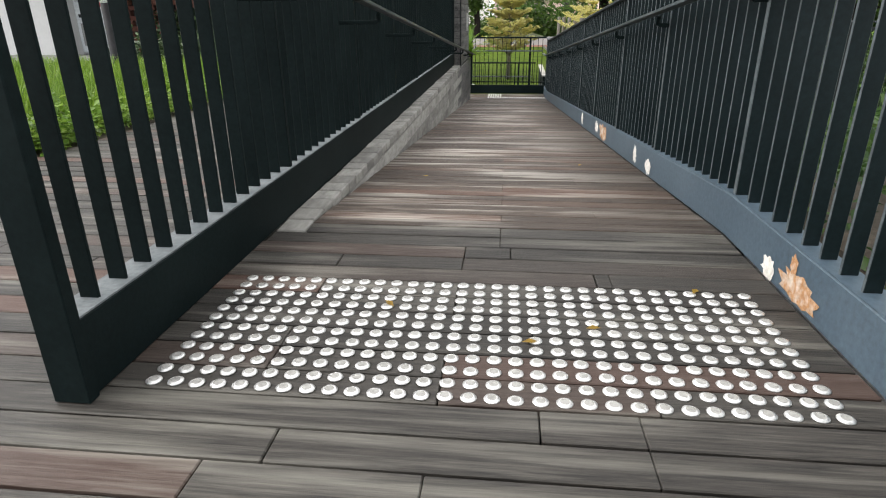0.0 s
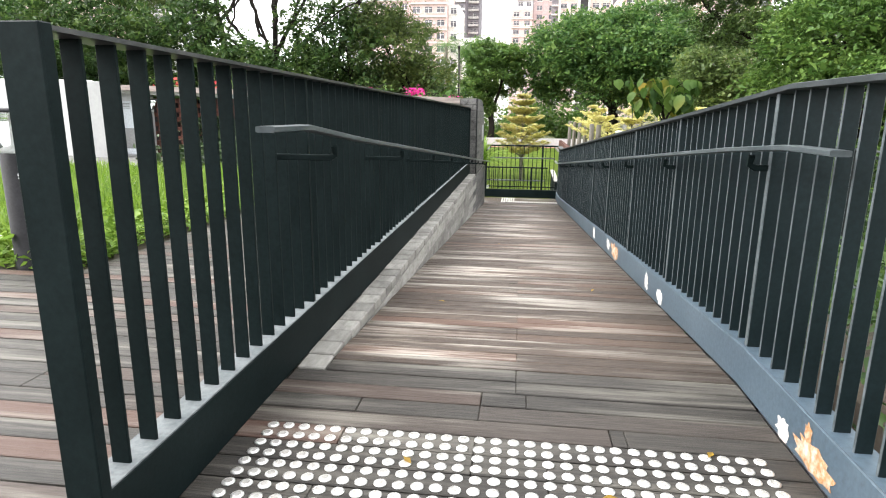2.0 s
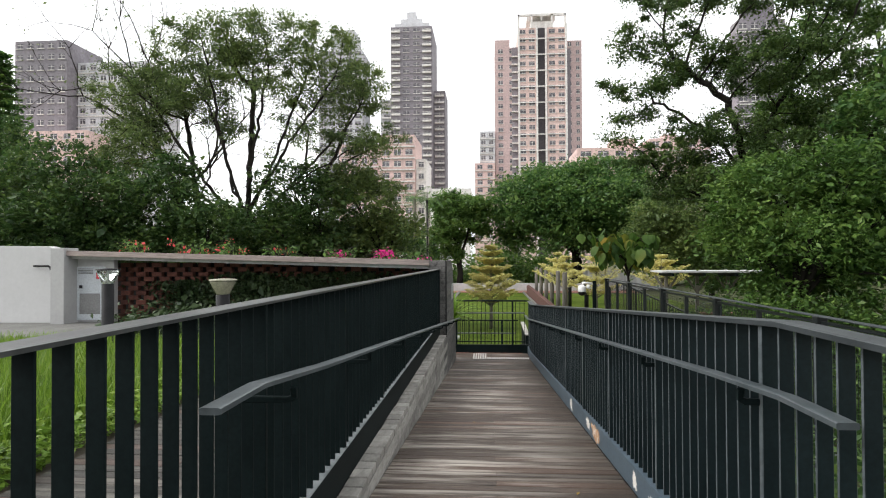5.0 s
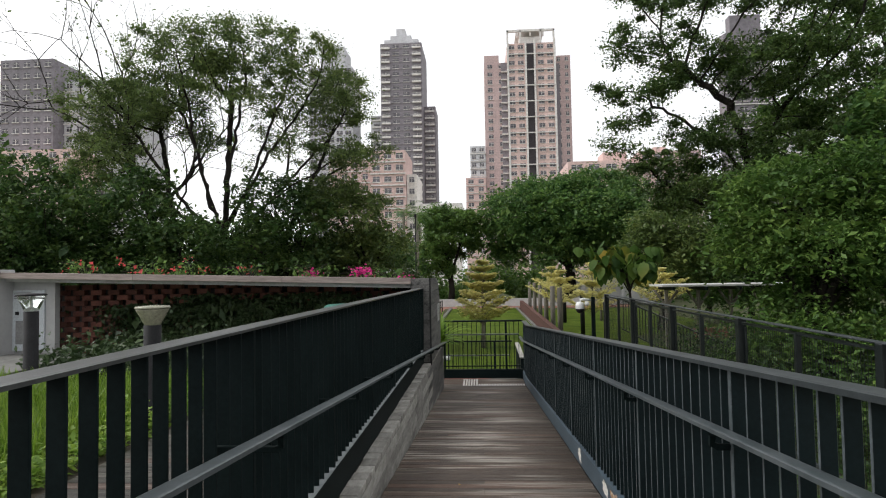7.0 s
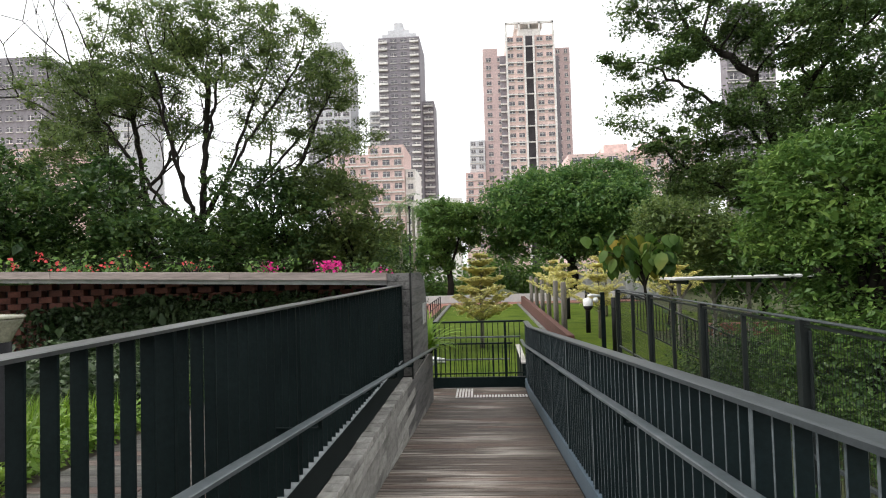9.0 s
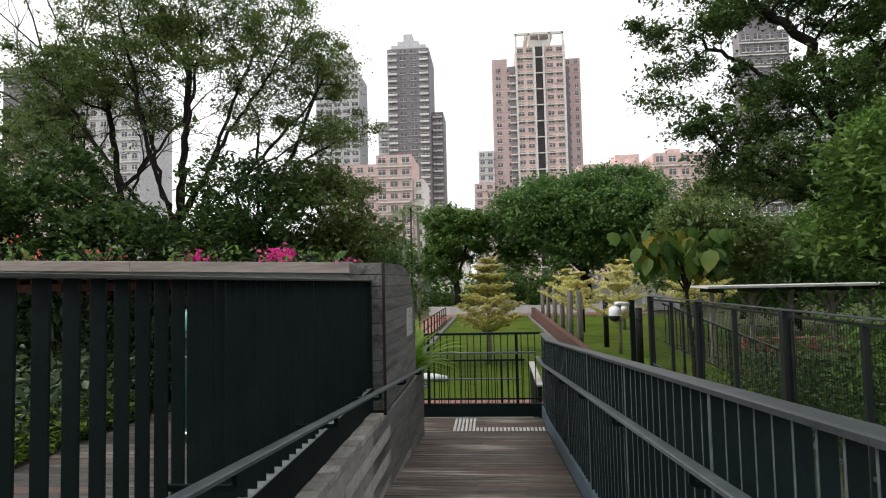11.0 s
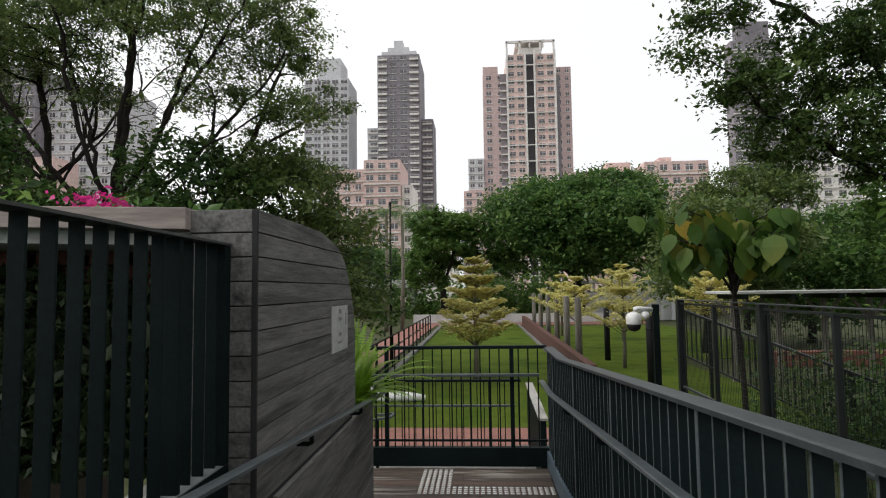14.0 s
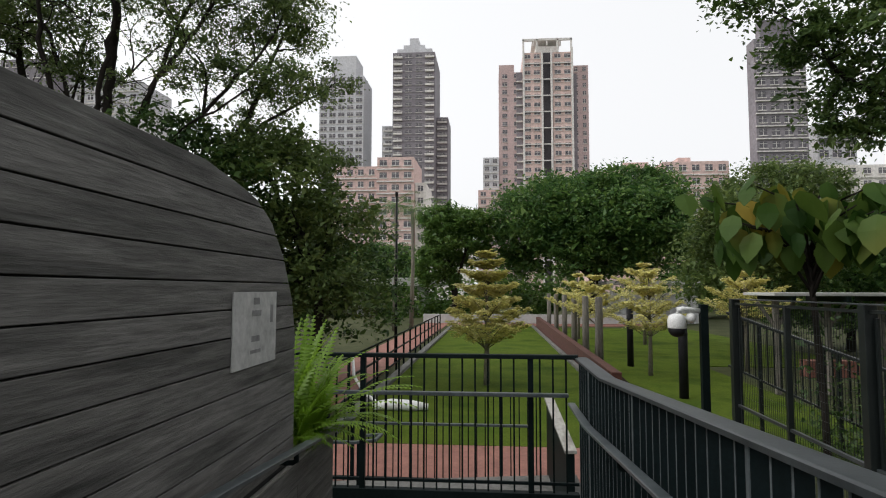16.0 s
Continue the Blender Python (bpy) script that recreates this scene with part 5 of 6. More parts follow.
BUSHY = [((-14.5, 19.5, -.8), [((-.8, .5, 5.5), (1.8, 1.4, 1.1)), ((1.5, 0, 4.2), (1.7, 1.4, 1.2)), ((-.1, -.5, 3.7), (1.7, 1.4, .9))], L_BUSH),
         ((-10, 20, -.8), [((-1.3, 0, 4), (1.8, 1.4, 1.1)), ((.8, -.5, 3.4), (1.5, 1.2, .8)), ((-1.2, .5, 5.3), (1, .8, .7))], L_BUSH),
         ((-6, 22.5, -.8), [((-2.1, -.5, 3.5), (1.9, 1.5, .9)), ((-.5, .5, 4.2), (2, 1.6, 1.2)), ((-1.4, .5, 5.3), (1.6, 1.3, .8))], L_BUSH),
         ((-3.6, 24, -.8), [((-1.1, 0, 4.2), (1.8, 1.5, 1.4)), ((.3, 0, 3.4), (1.3, 1, .8)), ((-1.7, .5, 5.4), (1.4, 1.1, .9))], L_OLIVE),
         ((-17, 20.5, -.8), [((-.6, -.5, 4.5), (2, 1.6, 1.5)), ((2.7, -.5, 4.4), (1.9, 1.6, 1.3)), ((-3.3, 1.5, 6.9), (1.6, 1.3, 1.6))], L_BUSH),
         ((-22, 24, -.8), [((0, 0, 6), (3, 2.2, 2.6)), ((-3, 0, 5), (2.6, 2, 2)), ((2.5, 1, 4), (2.2, 2, 1.6))], L_BUSH),
         ((-8, 26, -.8), [((0, 0, 3), (3, 2, 1.6)), ((4, .5, 2.6), (2.4, 2, 1.4)), ((-4, 0, 3), (2.4, 2, 1.6))], L_BUSH)]
for base, lobes, mat in BUSHY:
    low = [((c[0], c[1], c[2] * .5), (r[0] * 1.1, r[1], r[2] * 1.3)) for c, r in lobes]
    mass_tree("shrubby_tree", "dense bushy tree behind the planted roof", q, base, 2.0, .13, lobes + low, mat, 20000, .15, clumps=90, clump=.22, group="bushy trees behind the roof")
# the big domed tree at the end of the lawn
q = np.random.default_rng(74)
mass_tree("domed_tree", "big dense dark green dome-shaped tree beyond the lawn", q, (9.6, 60, LAWN), 4.0, .5,
          [((-.3, 0, 8.2), (7.4, 6, 3.6)), ((-4.6, -3, 8), (3.7, 2.9, 2.7)), ((3.5, 1, 11.1), (3.9, 3.1, 2.1)), ((5.1, -2, 8.3), (2.2, 1.8, 3.2)), ((-1.5, 2, 11.1), (3.2, 2.6, 1.7)), ((-1, -5, 6.8), (4.5, 1.5, 2.4)), ((3, -5, 7.6), (3.4, 1.5, 2.4)), ((-2, -2, 5.2), (5.5, 4, 2)), ((3.4, -2, 5.4), (4, 3.5, 2.2))], L_DEEP, 95000, .30, clumps=75, clump=.55)
q = np.random.default_rng(75)
mass_tree("round_tree", "dark rounded tree beside the path", q, (-2.2, 58, LAWN), 3.0, .3, [((0, 0, 6.3), (2.8, 2.2, 2.5)), ((-.7, 0, 8.4), (2, 1.6, 1.3)), ((1.6, -1, 7.7), (1.5, 1.2, 1.5)), ((-1.3, 0, 4.3), (1.8, 1.4, 2.3))], L_GREEN, 30000, .24, clumps=90, clump=.3)
# tree that overhangs the walk from the side of the tall fence
q = np.random.default_rng(76)
branching_tree("overhanging_tree", "large leafy tree leaning over the walk", q, (10.6, 16.6, LAWN), [(0, 0, -.1), (-.5, 0, 1.2), (-2.0, .9, 4.1), (-1.9, 1.0, 5.6), (-1.2, .8, 7.6)], .21,
               [((-5.9, .7, 6.7), (.6, .6, .22), .4), ((-5.3, .8, 8.2), (1.2, 1.0, .3), .7), ((-4.9, .8, 9.7), (1.6, 1.2, .6), 1.1), ((-5.2, .8, 7.4), (.7, .7, .2), .3), ((-3.3, 1.0, 9.0), (1.4, 1.1, .8), 1.6), ((-4.7, .8, 6.1), (.9, .9, .5), 1.3), ((-3.8, .9, 5.4), (1.1, 1.0, .8), 2.4),
                ((-3.2, .8, 6.8), (1.3, 1.0, .7), 2.4), ((-2.5, .6, 4.8), (1.2, 1.0, .7), 1.8), ((-1.7, .4, 6.0), (1.3, 1.1, .9), 2.2), ((-1.4, .2, 8.6), (1.8, 1.4, 1.2), 2.8), ((-.4, 0, 6.8), (1.6, 1.3, 1.0), 2.4), ((.2, -.5, 5.0), (1.6, 1.2, .8), 1.8), ((1.2, -.3, 8.4), (1.8, 1.4, 1.6), 2.2), ((1.6, -.5, 5.8), (1.6, 1.3, 1.3), 1.6), ((-3.2, .8, 11.2), (2.6, 1.6, .8), 2.0), ((0, 0, 11), (2.4, 1.6, 1.0), 1.6)],
               L_SHADE, 135000, .078, clump=.18, goals=1900, kill=.36, step=.22, reach=2.6,
               limbs=[[(-2.0, .9, 4.1), (-3.4, .9, 4.9), (-4.8, .8, 5.9)], [(-1.9, 1.0, 5.6), (-3.2, .9, 7.0), (-4.9, .8, 8.0)], [(-1.9, 1.0, 5.6), (-2.6, .8, 7.8), (-4.2, .8, 9.2)], [(-1.0, .3, 2.2), (.2, 0, 4.0), (.8, -.2, 6.4)]])
q = np.random.default_rng(77)
SIDE = [((7.9, 13.2, LAWN), 2.4, [((-.4, .3, 4.5), (1.2, 1, .9)), ((-.2, -.7, 3.4), (1.1, .9, .7)), ((-.9, .8, 3.5), (.9, .7, .7)), ((.5, -.7, 4.7), (.8, .6, .9)), ((1.4, 0, 3.6), (1.2, 1.2, 1.6)), ((.2, 0, 1.9), (1.5, 1.4, 1))], L_GREEN, 40000, .11),
        ((11.5, 13.5, LAWN), 3, [((0, 0, 6), (2, 2, 2.4)), ((0, .5, 3.5), (2.2, 2, 2)), ((1.5, -1, 8.5), (2, 2, 2))], L_DEEP, 26000, .14),
        ((10.2, 32, LAWN), 2.5, [((.8, 0, 5), (2, 1.6, 1.4)), ((-.2, 1, 4.4), (1.2, .9, 1)), ((2, -1, 4.2), (1.6, 1.3, 1.1)), ((.5, 0, 3), (2.4, 1.6, 1.3))], L_OLIVE, 20000, .18),
        ((16.5, 36, LAWN), 2, [((-.5, -1, 3.9), (2.9, 2.3, 1.2)), ((-2.7, 2, 3.5), (2.4, 1.9, 1.1)), ((1.7, 0, 4.9), (2.2, 1.6, 1.5)), ((0, -1, 2), (4, 2, 1.4)), ((5, 0, 4.5), (3, 2, 2.2))], L_DEEP, 34000, .2),
        ((17.5, 45, LAWN), 6, [((0, 0, 8.8), (2.8, 2.2, 1.2)), ((-2.1, 0, 7.8), (1.7, 1.4, 1)), ((2.3, 0, 8.5), (2.1, 1.7, 1.4))], L_OLIVE, 12000, .2),
        ((12.8, 20, LAWN), 4, [((-1.4, 0, 4), (2.2, 1.6, 1.8)), ((-.6, 0, 6.6), (2.8, 1.8, 2)), ((.6, 0, 9.4), (3.2, 2, 2.2)), ((2.6, 0, 5), (2.6, 2, 3)), ((1.5, -1, 12), (3, 2, 2))], L_GREEN, 60000, .13),
        ((22, 24, LAWN), 4, [((0, 0, 7), (4, 3, 3.5)), ((-2, 1, 4), (3.5, 3, 2.4))], L_DEEP, 18000, .2)]
for base, th, lobes, mat, nn, sz in SIDE:
    mass_tree("side_tree", "dense leafy tree beside the walk", q, base, th, .16, lobes, mat, nn, sz, clumps=90, clump=sz * 1.9, group="trees beside the walk")
q = np.random.default_rng(78)
for x, y, w in ((-30, 70, 9), (-18, 80, 8), (-11, 75, 4), (30, 85, 8), (42, 75, 9), (55, 90, 11), (-45, 60, 12)):
    lobes = [((q.uniform(-.6, .6) * w, q.uniform(-.4, .4) * w, q.uniform(2.5, 6.5)), (w * .4, w * .4, 2.4)) for _ in range(7)]
    mass_tree("distant_tree", "distant dense park tree", q, (x, y, LAWN), 3, .3, lobes, L_DEEP, 12000, .4, clumps=60, clump=.6, group="distant trees")
n = 60000
hp = np.stack([q.uniform(-60, 75, n), q.uniform(64, 72, n), LAWN + np.abs(q.normal(0, 1, n)) * (1.6 + 1.0 * np.sin(q.uniform(0, 1, n)))], 1)
hp[:, 2] += .8 * np.sin(hp[:, 0] * .35) + .5 * np.sin(hp[:, 0] * .9)
hp[:, 2] = np.maximum(hp[:, 2], LAWN)
o = new("far_shrubbery", leaf_mesh("far_shrubbery", hp, .45, L_GREEN, .45, seed=83))
tagged(o, "belt of shrubs closing the far side of the park", "shrubs", kind="stuff")
# a dark conifer in tiers
ob = thing("conifer", "tall dark tiered conifer beyond the bushy trees", "tree", (-35.5, 40, LAWN))
bm = bmesh.new()
tube(bm, [(0, 0, 0), (0, 0, 9), (0, 0, 19)], [.3, .2, .04], 8)
pts = []
for k in range(24):
    zc = 4 + k * .62
    rr = 3.4 * (1 - k / 25) + .3
    for a in range(7):
        an = a * .9 + k * .5
        e = Vector((math.cos(an) * rr, math.sin(an) * rr, zc + .1 * rr))
        tube(bm, [(0, 0, zc), e], [.05, .015], 4)
        pts += [tuple(Vector((0, 0, zc)).lerp(e, s / 6)) for s in range(2, 7)]
part("trunk", bm, M_BARK, ob)
t = np.array(pts)
part("crown", leaf_mesh("crown", t[g.integers(0, len(t), 14000)] + g.normal(0, 1, (14000, 3)) * (.22, .22, .10), .3, L_DEEP, .6, seed=81), None, ob)
# palms
for x, y in ((-5.2, 46), (-4.4, 48)):
    ob = thing("palm", "tall palm with drooping fronds", "palm", (x, y, LAWN), "palms")
    bm = bmesh.new()
    tube(bm, [(0, 0, 0), (.1, 0, 4), (.05, 0, 8)], [.16, .12, .10], 8)
    part("trunk", bm, M_BARKY, ob)
    for k in range(14):
        a = 2 * math.pi * k / 14 + g.uniform(-.2, .2)
        el = g.uniform(-.1, 1.0)
        p, d = Vector((.05, 0, 8)), Vector((math.cos(a) * math.cos(el), math.sin(a) * math.cos(el), math.sin(el)))
        bm = bmesh.new()
        for s in range(18):
            sd = Vector((-math.sin(a), math.cos(a), 0))
            for sg in (-1, 1):
                bm.faces.new([bm.verts.new(v) for v in (p, p + sd * sg * .42 * math.sin(math.pi * (s + 1.5) / 20) + d * .1 + Vector((0, 0, -.15)), p + d * .06)])
            p = p + d * .13
            d = (d + Vector((0, 0, -.085))).normalized()
        part("frond", bm, L_DEEP, ob)


# ---- buildings ----
def facade_mat(name, a, b):
    return material(name, [a, b], 0.8, fine=1.5, coarse=.15, bump=0.0, space="World")


# the paler facade tones are lifted to hold the distance haze
M_PINK = facade_mat("pink_tiles", (0.62, 0.44, 0.41), (0.72, 0.54, 0.50))
M_ORANGE = facade_mat("salmon_tiles", (0.64, 0.475, 0.43), (0.72, 0.555, 0.51))
M_CREAM = facade_mat("cream_render", (0.72, 0.68, 0.64), (0.80, 0.77, 0.74))
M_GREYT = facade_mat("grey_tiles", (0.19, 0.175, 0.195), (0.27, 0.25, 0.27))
# grey darkened to hold the shade of the pink tower's recess
M_RECESS_SHADE = facade_mat("recess_shade_grey", (0.075, 0.07, 0.078), (0.11, 0.10, 0.11))
M_PALEG = facade_mat("pale_grey_tiles", (0.52, 0.52, 0.54), (0.62, 0.62, 0.64))
M_BROWN = facade_mat("brown_tiles", (0.50, 0.375, 0.365), (0.58, 0.445, 0.43))
M_PANE = material("window_glass", [(0.05, 0.048, 0.058), (0.17, 0.16, 0.175)], 0.15, fine=3, coarse=.4, bump=0, space="World")
M_SLAB = facade_mat("pale_bands", (0.66, 0.63, 0.60), (0.76, 0.74, 0.71))


def block(ob, name, x0, x1, y0, y1, z0, z1, mat, cols, storey=3.0, win=(.55, .5), bands=None, balcony=0.0):
    """A body with a window to each bay and storey, set in a projecting surround; bands: projecting floor slabs."""
    body = part(name, boxes(((x0, y0, z0), (x1, y1, z1))), mat, ob)
    cw, n = (x1 - x0) / max(cols, 1), int((z1 - z0) / storey)
    w, h = cw * win[0], storey * win[1]
    bm = boxes(((-w / 2, -.03, 0), (w / 2, .1, h)))
    box(bm, (-w / 2 - .15, -.28, -.18), (w / 2 + .15, -.005, -.002))
    box(bm, (-.05, -.08, .002), (.05, -.031, h))
    box(bm, (-w / 2, -.08, h * .68), (w / 2, -.031, h * .68 + .07))
    me = mesh_of("window", bm, [M_PANE, M_SLAB])
    for f in me.polygons:
        f.material_index = 0 if f.index < 6 else 1
    band = mesh_of("floor_band", boxes(((x0 - .1, y0 - .35, -.14), (x1 + .1, y0 - .005, .14))), M_SLAB)
    balc = mesh_of("balcony", boxes(((-cw * .42, -balcony, -.5), (cw * .42, -.006, .35)), ((-cw * .42, -balcony - .02, .9), (cw * .42, -balcony + .06, .98))), M_SLAB) if balcony else None
    for s in range(n):
        zf = z1 - (s + 1) * storey
        zb = zf + storey * (1 - win[1]) * .55
        if zb + h < 8:
            break
        for c in range(cols):
            part("window", me, None, ob, at=(x0 + cw * (c + .5), y0, zb))
            if balcony and c in (0, cols - 1):
                part("balcony", balc, None, ob, at=(x0 + cw * (c + .5), y0, zb))
        if bands:
            part("floor_band", band, None, ob, at=(0, 0, zf))
    return body


# pink tower
ob = thing("apartment_tower", "tall pink and cream tiled apartment tower with a crown frame", "apartment building")
Z = -2
block(ob, "wing", 3.6, 12.4, 232, 250, Z, 84.2, M_BROWN, 2, 3.1, (.42, .5))
part("wing_top", boxes(((3.6, 232, 84.2), (9.4, 250, 87.2))), M_BROWN, ob)
block(ob, "wing", 31.2, 37.4, 232, 250, Z, 86.2, M_BROWN, 2, 3.1, (.4, .5))
block(ob, "wall", 12.6, 19.6, 229, 252, Z, 90.5, M_ORANGE, 2, 3.1, (.62, .5))
block(ob, "wall", 23.8, 31.0, 229, 252, Z, 90.5, M_ORANGE, 2, 3.1, (.62, .5))
# flat grey strips stand in for the shade of the slots
part("recess", boxes(((10.2, 231.6, Z), (12.55, 231.98, 84))), M_GREYT, ob, "grey strip coloured as a shaded slot beside the wing")
part("recess", boxes(((31.25, 231.6, Z), (33.0, 231.98, 83))), M_GREYT, ob, "grey strip coloured as a shaded slot beside the wing")
ledge = mesh_of("slot_ledge", boxes(((10.1, 230.9, 0), (12.5, 231.59, .5))), M_SLAB)
for s in range(22):
    part("slot_ledge", ledge, None, ob, at=(0, 0, 80 - s * 3.1))
part("recess", boxes(((19.6, 230.5, Z), (23.8, 252, 91))), M_RECESS_SHADE, ob, "dark central recess")
for x in (12.5, 19.4, 22.9, 30.6):
    part("pier", boxes(((x, 228.2, Z), (x + .7, 229, 92))), M_SLAB, ob)
band = mesh_of("floor_band", boxes(((12.4, 228.5, 0), (31.2, 228.98, .4))), M_SLAB)
for s in range(14):
    part("floor_band", band, None, ob, at=(0, 0, 86 - s * 6.2))
bm = bmesh.new()
for x in (12.5, 17.5, 25.3, 30.4):
    box(bm, (x, 228.6, 90.5), (x + .7, 229.4, 95.6))
box(bm, (12.5, 228.6, 95.0), (31.1, 229.4, 95.8))
box(bm, (17.6, 232, 90.5), (26.2, 246, 94.2))
box(bm, (16.4, 231, 96.2), (27.4, 246, 96.9))
for x in (16.6, 21.6, 26.6):
    box(bm, (x, 231.2, 94.2), (x + .6, 232.2, 96.2))
part("crown_frame", bm, M_SLAB, ob, "open pale frame on the roof")
# stepped block beside it
ob = thing("stepped_block", "narrow pink stepped apartment block", "apartment building")
block(ob, "wall", -4.4, 3.4, 228, 245, Z, 38, M_PINK, 2, 3.0, (.5, .5), bands=True)
block(ob, "upper_wall", -2.6, 3.4, 231, 245, 38, 51, M_PALEG, 2, 3.0, (.55, .5), bands=True)
# grey tower
ob = thing("apartment_tower", "tall grey apartment tower with pale balconies", "apartment building")
block(ob, "wall", -42.6, -24, 260, 285, Z, 105, M_GREYT, 4, 3.1, (.6, .5), balcony=1.0)
block(ob, "wing", -24, -18.8, 268, 285, Z, 78, M_GREYT, 1, 3.1, (.5, .5), balcony=.8)
block(ob, "wing", -48.3, -42.6, 266, 285, Z, 74, M_PALEG, 1, 3.1, (.5, .5), balcony=.8)
part("roof_tank", boxes(((-38.5, 264, 105), (-29, 280, 110)), ((-36, 266, 110), (-32, 276, 114))), M_PALEG, ob)
part("roof_step", boxes(((-41, 262, 105), (-25.5, 283, 107.4))), M_PALEG, ob)
ob = thing("apartment_tower", "pale glass and grey tower far behind the trees", "apartment building")
block(ob, "wall", -76, -56, 262, 280, Z, 96, M_PALEG, 5, 3.2, (.7, .55))
part("roof_step", boxes(((-71, 264, 96), (-60, 278, 106))), M_PALEG, ob)
# low buildings
ob = thing("low_apartment_block", "older pink and cream walk-up apartment block", "apartment building")
block(ob, "wall", -38, -27.2, 150, 165, Z, 31, M_PINK, 4, 3.0, (.5, .45), bands=True)
block(ob, "wall", -27, -18, 149, 165, Z, 33, M_PINK, 3, 3.0, (.6, .45), bands=True)
block(ob, "wall", -17.9, -15.3, 151, 165, Z, 27, M_CREAM, 1, 3.0, (.5, .45))
ob = thing("low_building", "small white building with a shallow roof", "building")
block(ob, "wall", -13.8, -4.2, 148, 160, Z, 16.6, M_CREAM, 3, 3.2, (.4, .5))
part("roof", boxes(((-14.4, 147, 16.6), (-3.6, 161, 18.8))), M_SLAB, ob, "overhanging pale roof")
ob = thing("low_apartment_block", "long pink and cream low block behind the domed tree", "apartment building")
block(ob, "wall", 23.5, 41, 152, 168, Z, 29.3, M_PINK, 4, 3.2, (.6, .4), bands=True)
block(ob, "wall", 41, 56, 150, 168, Z, 31, M_PINK, 5, 3.2, (.55, .45), bands=True)
part("roof_hut", boxes(((33, 155, 29.3), (39, 162, 32))), M_PINK, ob)
part("roof_hut", boxes(((46, 155, 31), (49, 160, 33))), M_PINK, ob)
ob = thing("apartment_tower", "dark grey-brown tower rising behind the side trees", "apartment building")
block(ob, "wall", 62.5, 74, 150, 154, Z, 60, M_GREYT, 4, 3.0, (.6, .5), bands=True)
part("roof_step", boxes(((64.5, 151, 60), (72, 153.5, 65))), M_GREYT, ob)
ob = thing("low_apartment_block", "white apartment blocks beyond the side trees", "apartment building")
block(ob, "wall", 76, 96, 152, 170, Z, 30, M_CREAM, 6, 3.0, (.5, .45), bands=True)
block(ob, "upper_wall", 79, 88, 156, 170, 30, 41, M_PALEG, 3, 3.0, (.7, .6))
ob = thing("apartment_tower", "hazy grey apartment towers beyond the left-hand trees", "apartment building")
block(ob, "wall", -128, -113, 150, 165, Z, 61, M_GREYT, 5, 3.0, (.55, .45))
block(ob, "wall", -112.8, -92, 154, 170, Z, 56, M_PALEG, 7, 3.0, (.5, .45), bands=True)
block(ob, "wing", -125, -100, 140, 149, Z, 34, M_PINK, 7, 3.0, (.5, .45))
ob["label"] = "hazy grey apartment towers beyond the bushy trees"
# footbridge and shed far along the path
ob = thing("footbridge", "concrete footbridge crossing beyond the path", "bridge")
part("span", boxes(((-26, 66, 1.2), (-3.2, 68.5, 2.0)), bevel=.03), M_CONC, ob)
for x in (-20, -12, -6):
    part("pier", boxes(((x - .4, 66.6, LAWN), (x + .4, 67.8, 1.2))), M_CONC, ob)
solid("wall_end", boxes(((-4.4, 54.9, LAWN), (13, 55.2, LAWN + .7)), bevel=.02), M_CONC, "low grey wall at the end of the park", "wall", "structure")
ob = thing("white_pavilion", "small white pavilion with a row of posts", "pavilion")
part("wall", boxes(((10.2, 56.5, LAWN), (17, 60, .6))), M_WHITE, ob)
for k in range(8):
    part("post", boxes(((10.2 + k * .9, 56.1, LAWN), (10.4 + k * .9, 56.3, 1.3)), bevel=.01), M_WHITE, ob)
part("roof", boxes(((9.9, 55.8, 1.3), (17.3, 60.3, 1.55))), M_WHITE, ob)
# white folded sheet and hose on the lawn's edge
ob = thing("white_bundle", "white rolled-up sheet lying on the lawn", "bundle", (-.95, 21.6, LAWN))
bm = bmesh.new()
tube(bm, [(-.6, 0, .09), (-.2, .03, .12), (.25, 0, .11), (.6, .05, .08)], [.09, .13, .12, .07], 10)
part("roll", bm, M_PLASTW, ob)
ob = thing("white_hose", "white hose hanging over the path railing", "hose", (0, 0, 0))
bm = bmesh.new()
tube(bm, [(-2.04, 21.7, LAWN + 1.15), (-2.0, 21.7, LAWN + .7), (-1.75, 21.65, LAWN + .35), (-1.4, 21.6, LAWN + .12), (-1.0, 21.6, LAWN + .05)], .035, 8)
part("hose", bm, M_PLASTW, ob)


# ---- deck boards and studs ----
PITCH, WIDE = .11, .1025
LEN = (.9, 1.35, 1.8, 2.25, 2.7)
board_me = {}


def board(length, mat):
    if (length, mat) not in board_me:
        board_me[length, mat] = mesh_of("board", boxes(((-length / 2 + .0015, -WIDE / 2, -.028), (length / 2 - .0015, WIDE / 2, 0)), bevel=.003), mat)
    return board_me[length, mat]


deck = thing("floor_deck", "weathered grey-brown timber decking", "deck", kind="structure")
deck_side = thing("floor_walkway", "weathered timber walkway beside the ramp", "deck", kind="structure")
ramp = thing("floor_ramp", "long weathered timber-board ramp with bleached streaks", "ramp", kind="structure")
rows = random.Random(4)


def lay(parent, x0, x1, y, z, tilt, cuts):
    xs = [x0] + [c for c in cuts if x0 + .25 < c < x1 - .25] + [x1]
    for a, b in zip(xs, xs[1:]):
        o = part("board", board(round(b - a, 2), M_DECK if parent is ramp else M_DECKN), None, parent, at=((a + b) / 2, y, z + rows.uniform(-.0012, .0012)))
        o.rotation_euler = (tilt, 0, rows.uniform(-.0007, .0007))


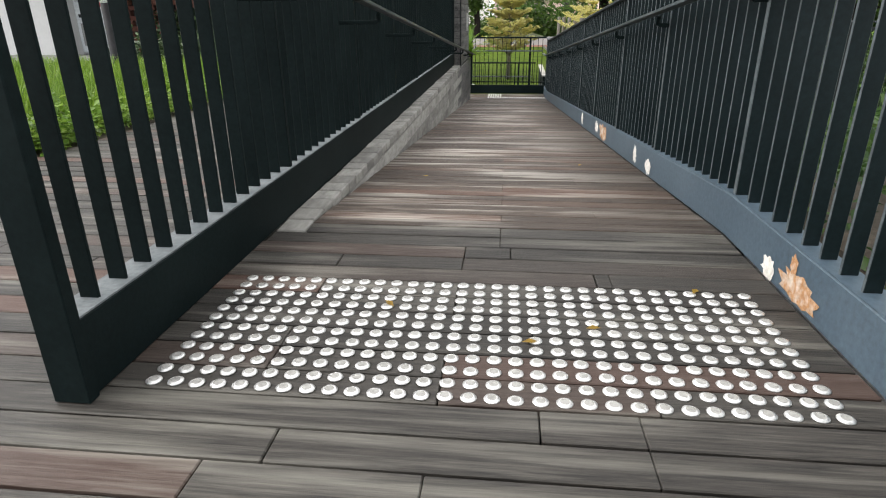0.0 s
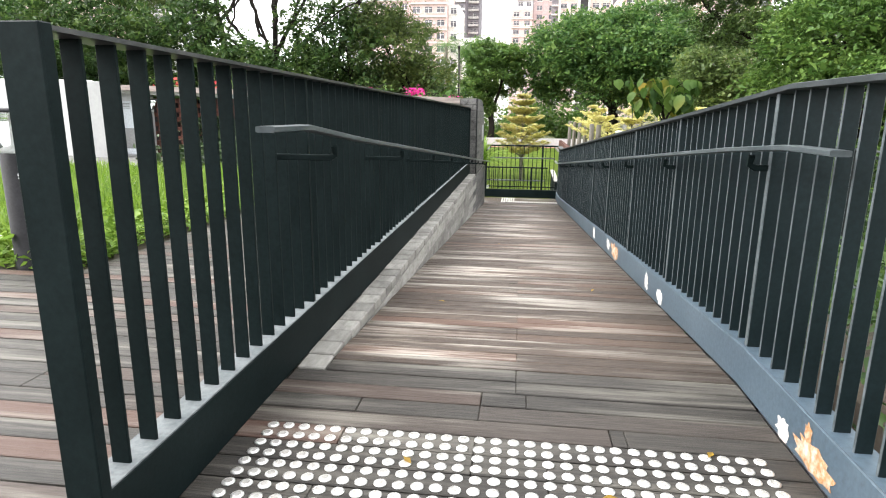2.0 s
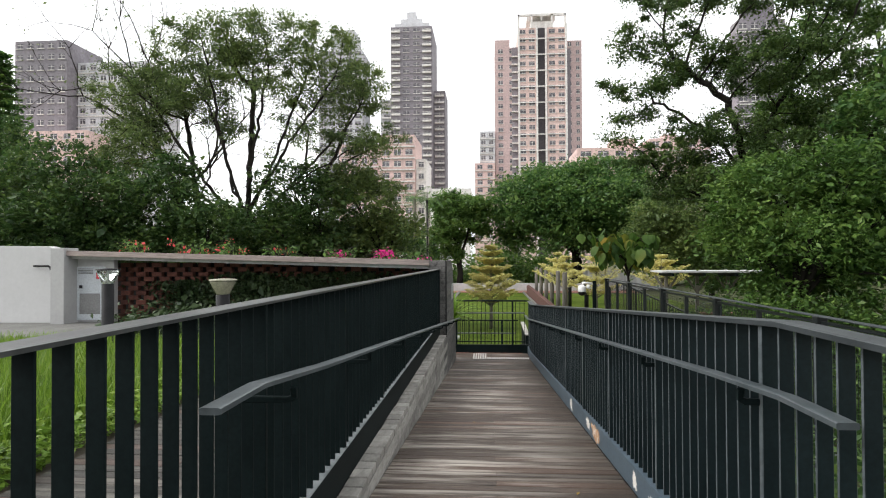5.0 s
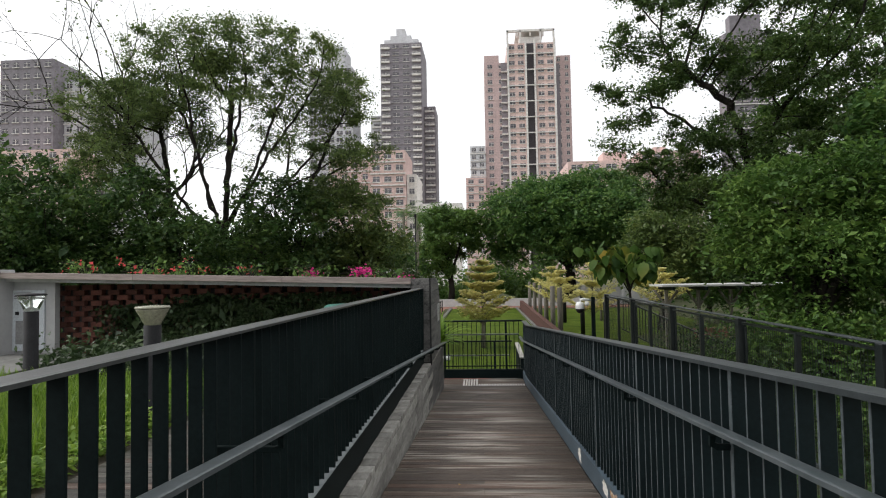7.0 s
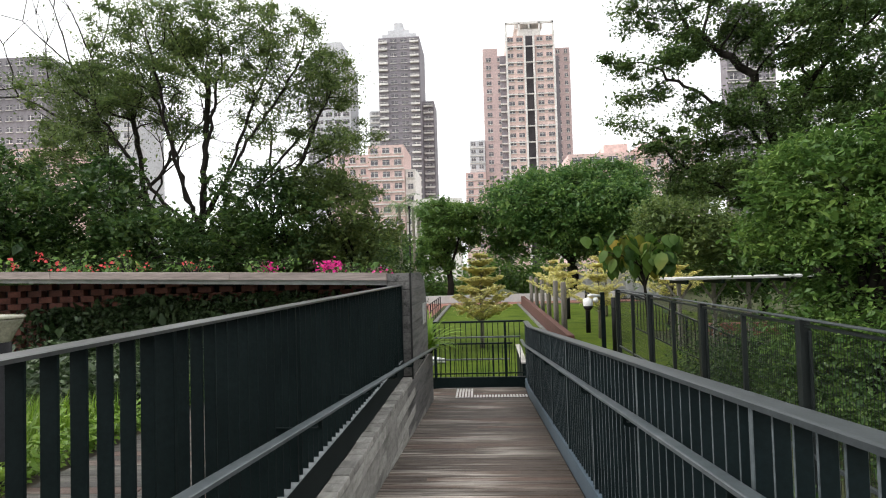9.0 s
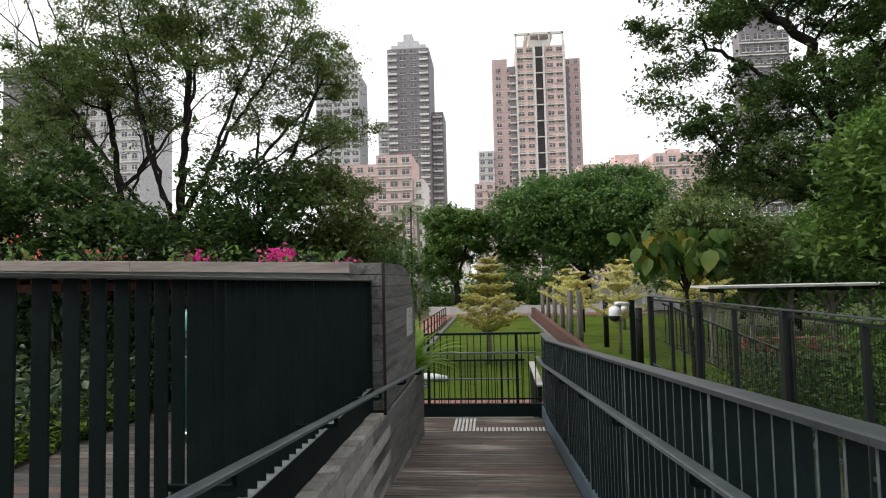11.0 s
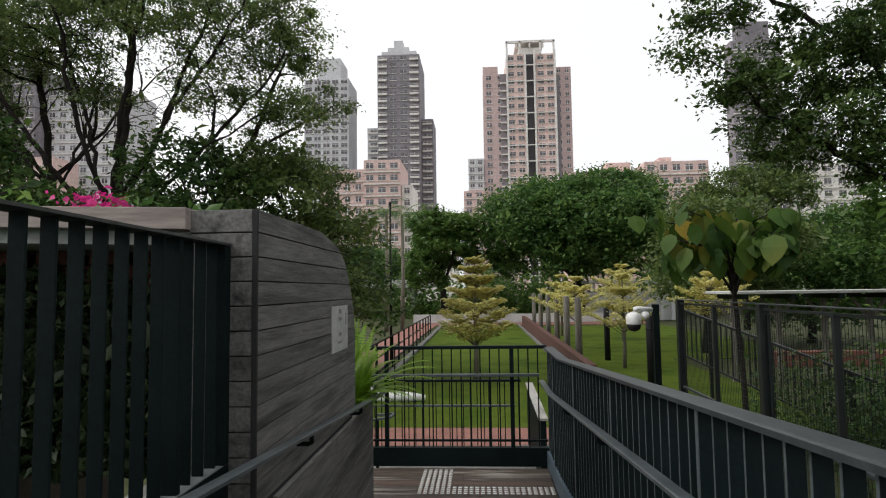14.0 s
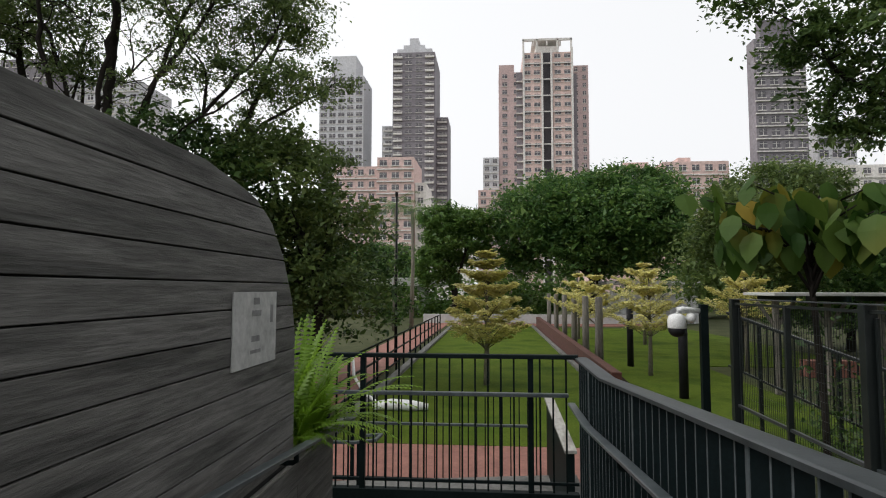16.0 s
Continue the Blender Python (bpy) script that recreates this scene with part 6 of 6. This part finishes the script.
# rows are counted from the first row of studs, two rows of studs to a board
i = -24
while True:
    y = .0275 + i * PITCH
    if y + PITCH / 2 > 9.68:
        break
    if y < Y0:
        on_walk = y > 1.0
        off = rows.choice((0, .45, .9))
        cuts = sorted([-6.5 + off + k * 1.8 for k in range(6)] + [rows.choice((.37, .93, .25, 1.2)) if y < .8 else .87])
        lay(deck, -5.6, (XL - .012 if on_walk else XR - .003), y, 0, 0, cuts)
        if on_walk:
            lay(deck, (XL + .002 if y < 1.1 else WALL + .01), XR - .003, y, 0, 0, [.83])
    else:
        lay(deck_side, -2.10 if y > 2.25 else -5.6, XL - .10, y, 0, 0, [rows.choice((-1.3, -.9)), -3.6])
    i += 1
tilt = -math.atan(SLOPE)
i = 0
while True:
    y = .0275 + 11 * PITCH + i * PITCH * math.cos(tilt)
    if y > Y2 - .02:
        break
    flat = y > Y1
    x0 = WALL + .004 if y < 12.62 else -1.45
    cuts = [.83 if i % 2 else rows.choice((.40, 1.25, .83))] if i % 3 else []
    lay(ramp, x0, XR - .003, y, LAND if flat else floor_z(y), 0 if flat else tilt, cuts)
    i += 1

# steel studs
bm = bmesh.new()
lathe(bm, [(.0198, .0), (.0193, .0028), (.0118, .0058), (.0112, .0058)], 16)
top = len(bm.faces)
stud_me = mesh_of("stud", bm, [M_STEEL, M_STUDTOP])
for p in stud_me.polygons:
    if len(p.vertices) > 4 and p.center.z > .004:
        p.material_index = 1
near = thing("tactile_studs", "field of round steel tactile studs on the deck", "tactile paving", (0, 0, .0006))
sp = .055
late = bmesh.new()
for r in range(12):
    for c in range(30):
        at = (c * sp + rows.uniform(-.0015, .0015), r * sp + rows.uniform(-.0015, .0015), 0)
        if r < 10:
            part("stud", stud_me, None, near, at=at)
        else:
            had = len(late.verts)
            late.from_mesh(stud_me)
            late.verts.ensure_lookup_table()
            bmesh.ops.translate(late, vec=at, verts=late.verts[had:])
part("farther_studs", late, [M_STEEL, M_STUDTOP], near)["kind"] = "stuff"
far_t = thing("tactile_studs", "field of round steel tactile studs in an angle on the landing", "tactile paving", (.42, 12.78, LAND + .0006))
for r in range(14):
    for c in range(25):
        if c < 6 or r < 4:
            part("stud", stud_me, None, far_t, at=(c * sp, r * sp, 0))

# fallen leaves
for x, y, mat in ((.92, .26, L_DRY), (.50, .45, L_DRY), (1.45, .62, L_DRY), (.36, 2.35, L_DRY), (1.35, 2.9, L_DRY), (1.1, .35, L_DRY), (.62, 5.2, L_DRY)):
    bm = bmesh.new()
    vs = [bm.verts.new(v) for v in ((-.022, 0, 0), (0, .011, .004), (.024, 0, .002), (0, -.011, .005))]
    bm.faces.new(vs)
    o = solid("fallen_leaf", bm, mat, "small dry yellow leaf fallen on the boards", "leaf", group="fallen leaves")
    o.location, o.rotation_euler = (x, y, floor_z(y) + .006), (0, 0, rows.uniform(0, 6))
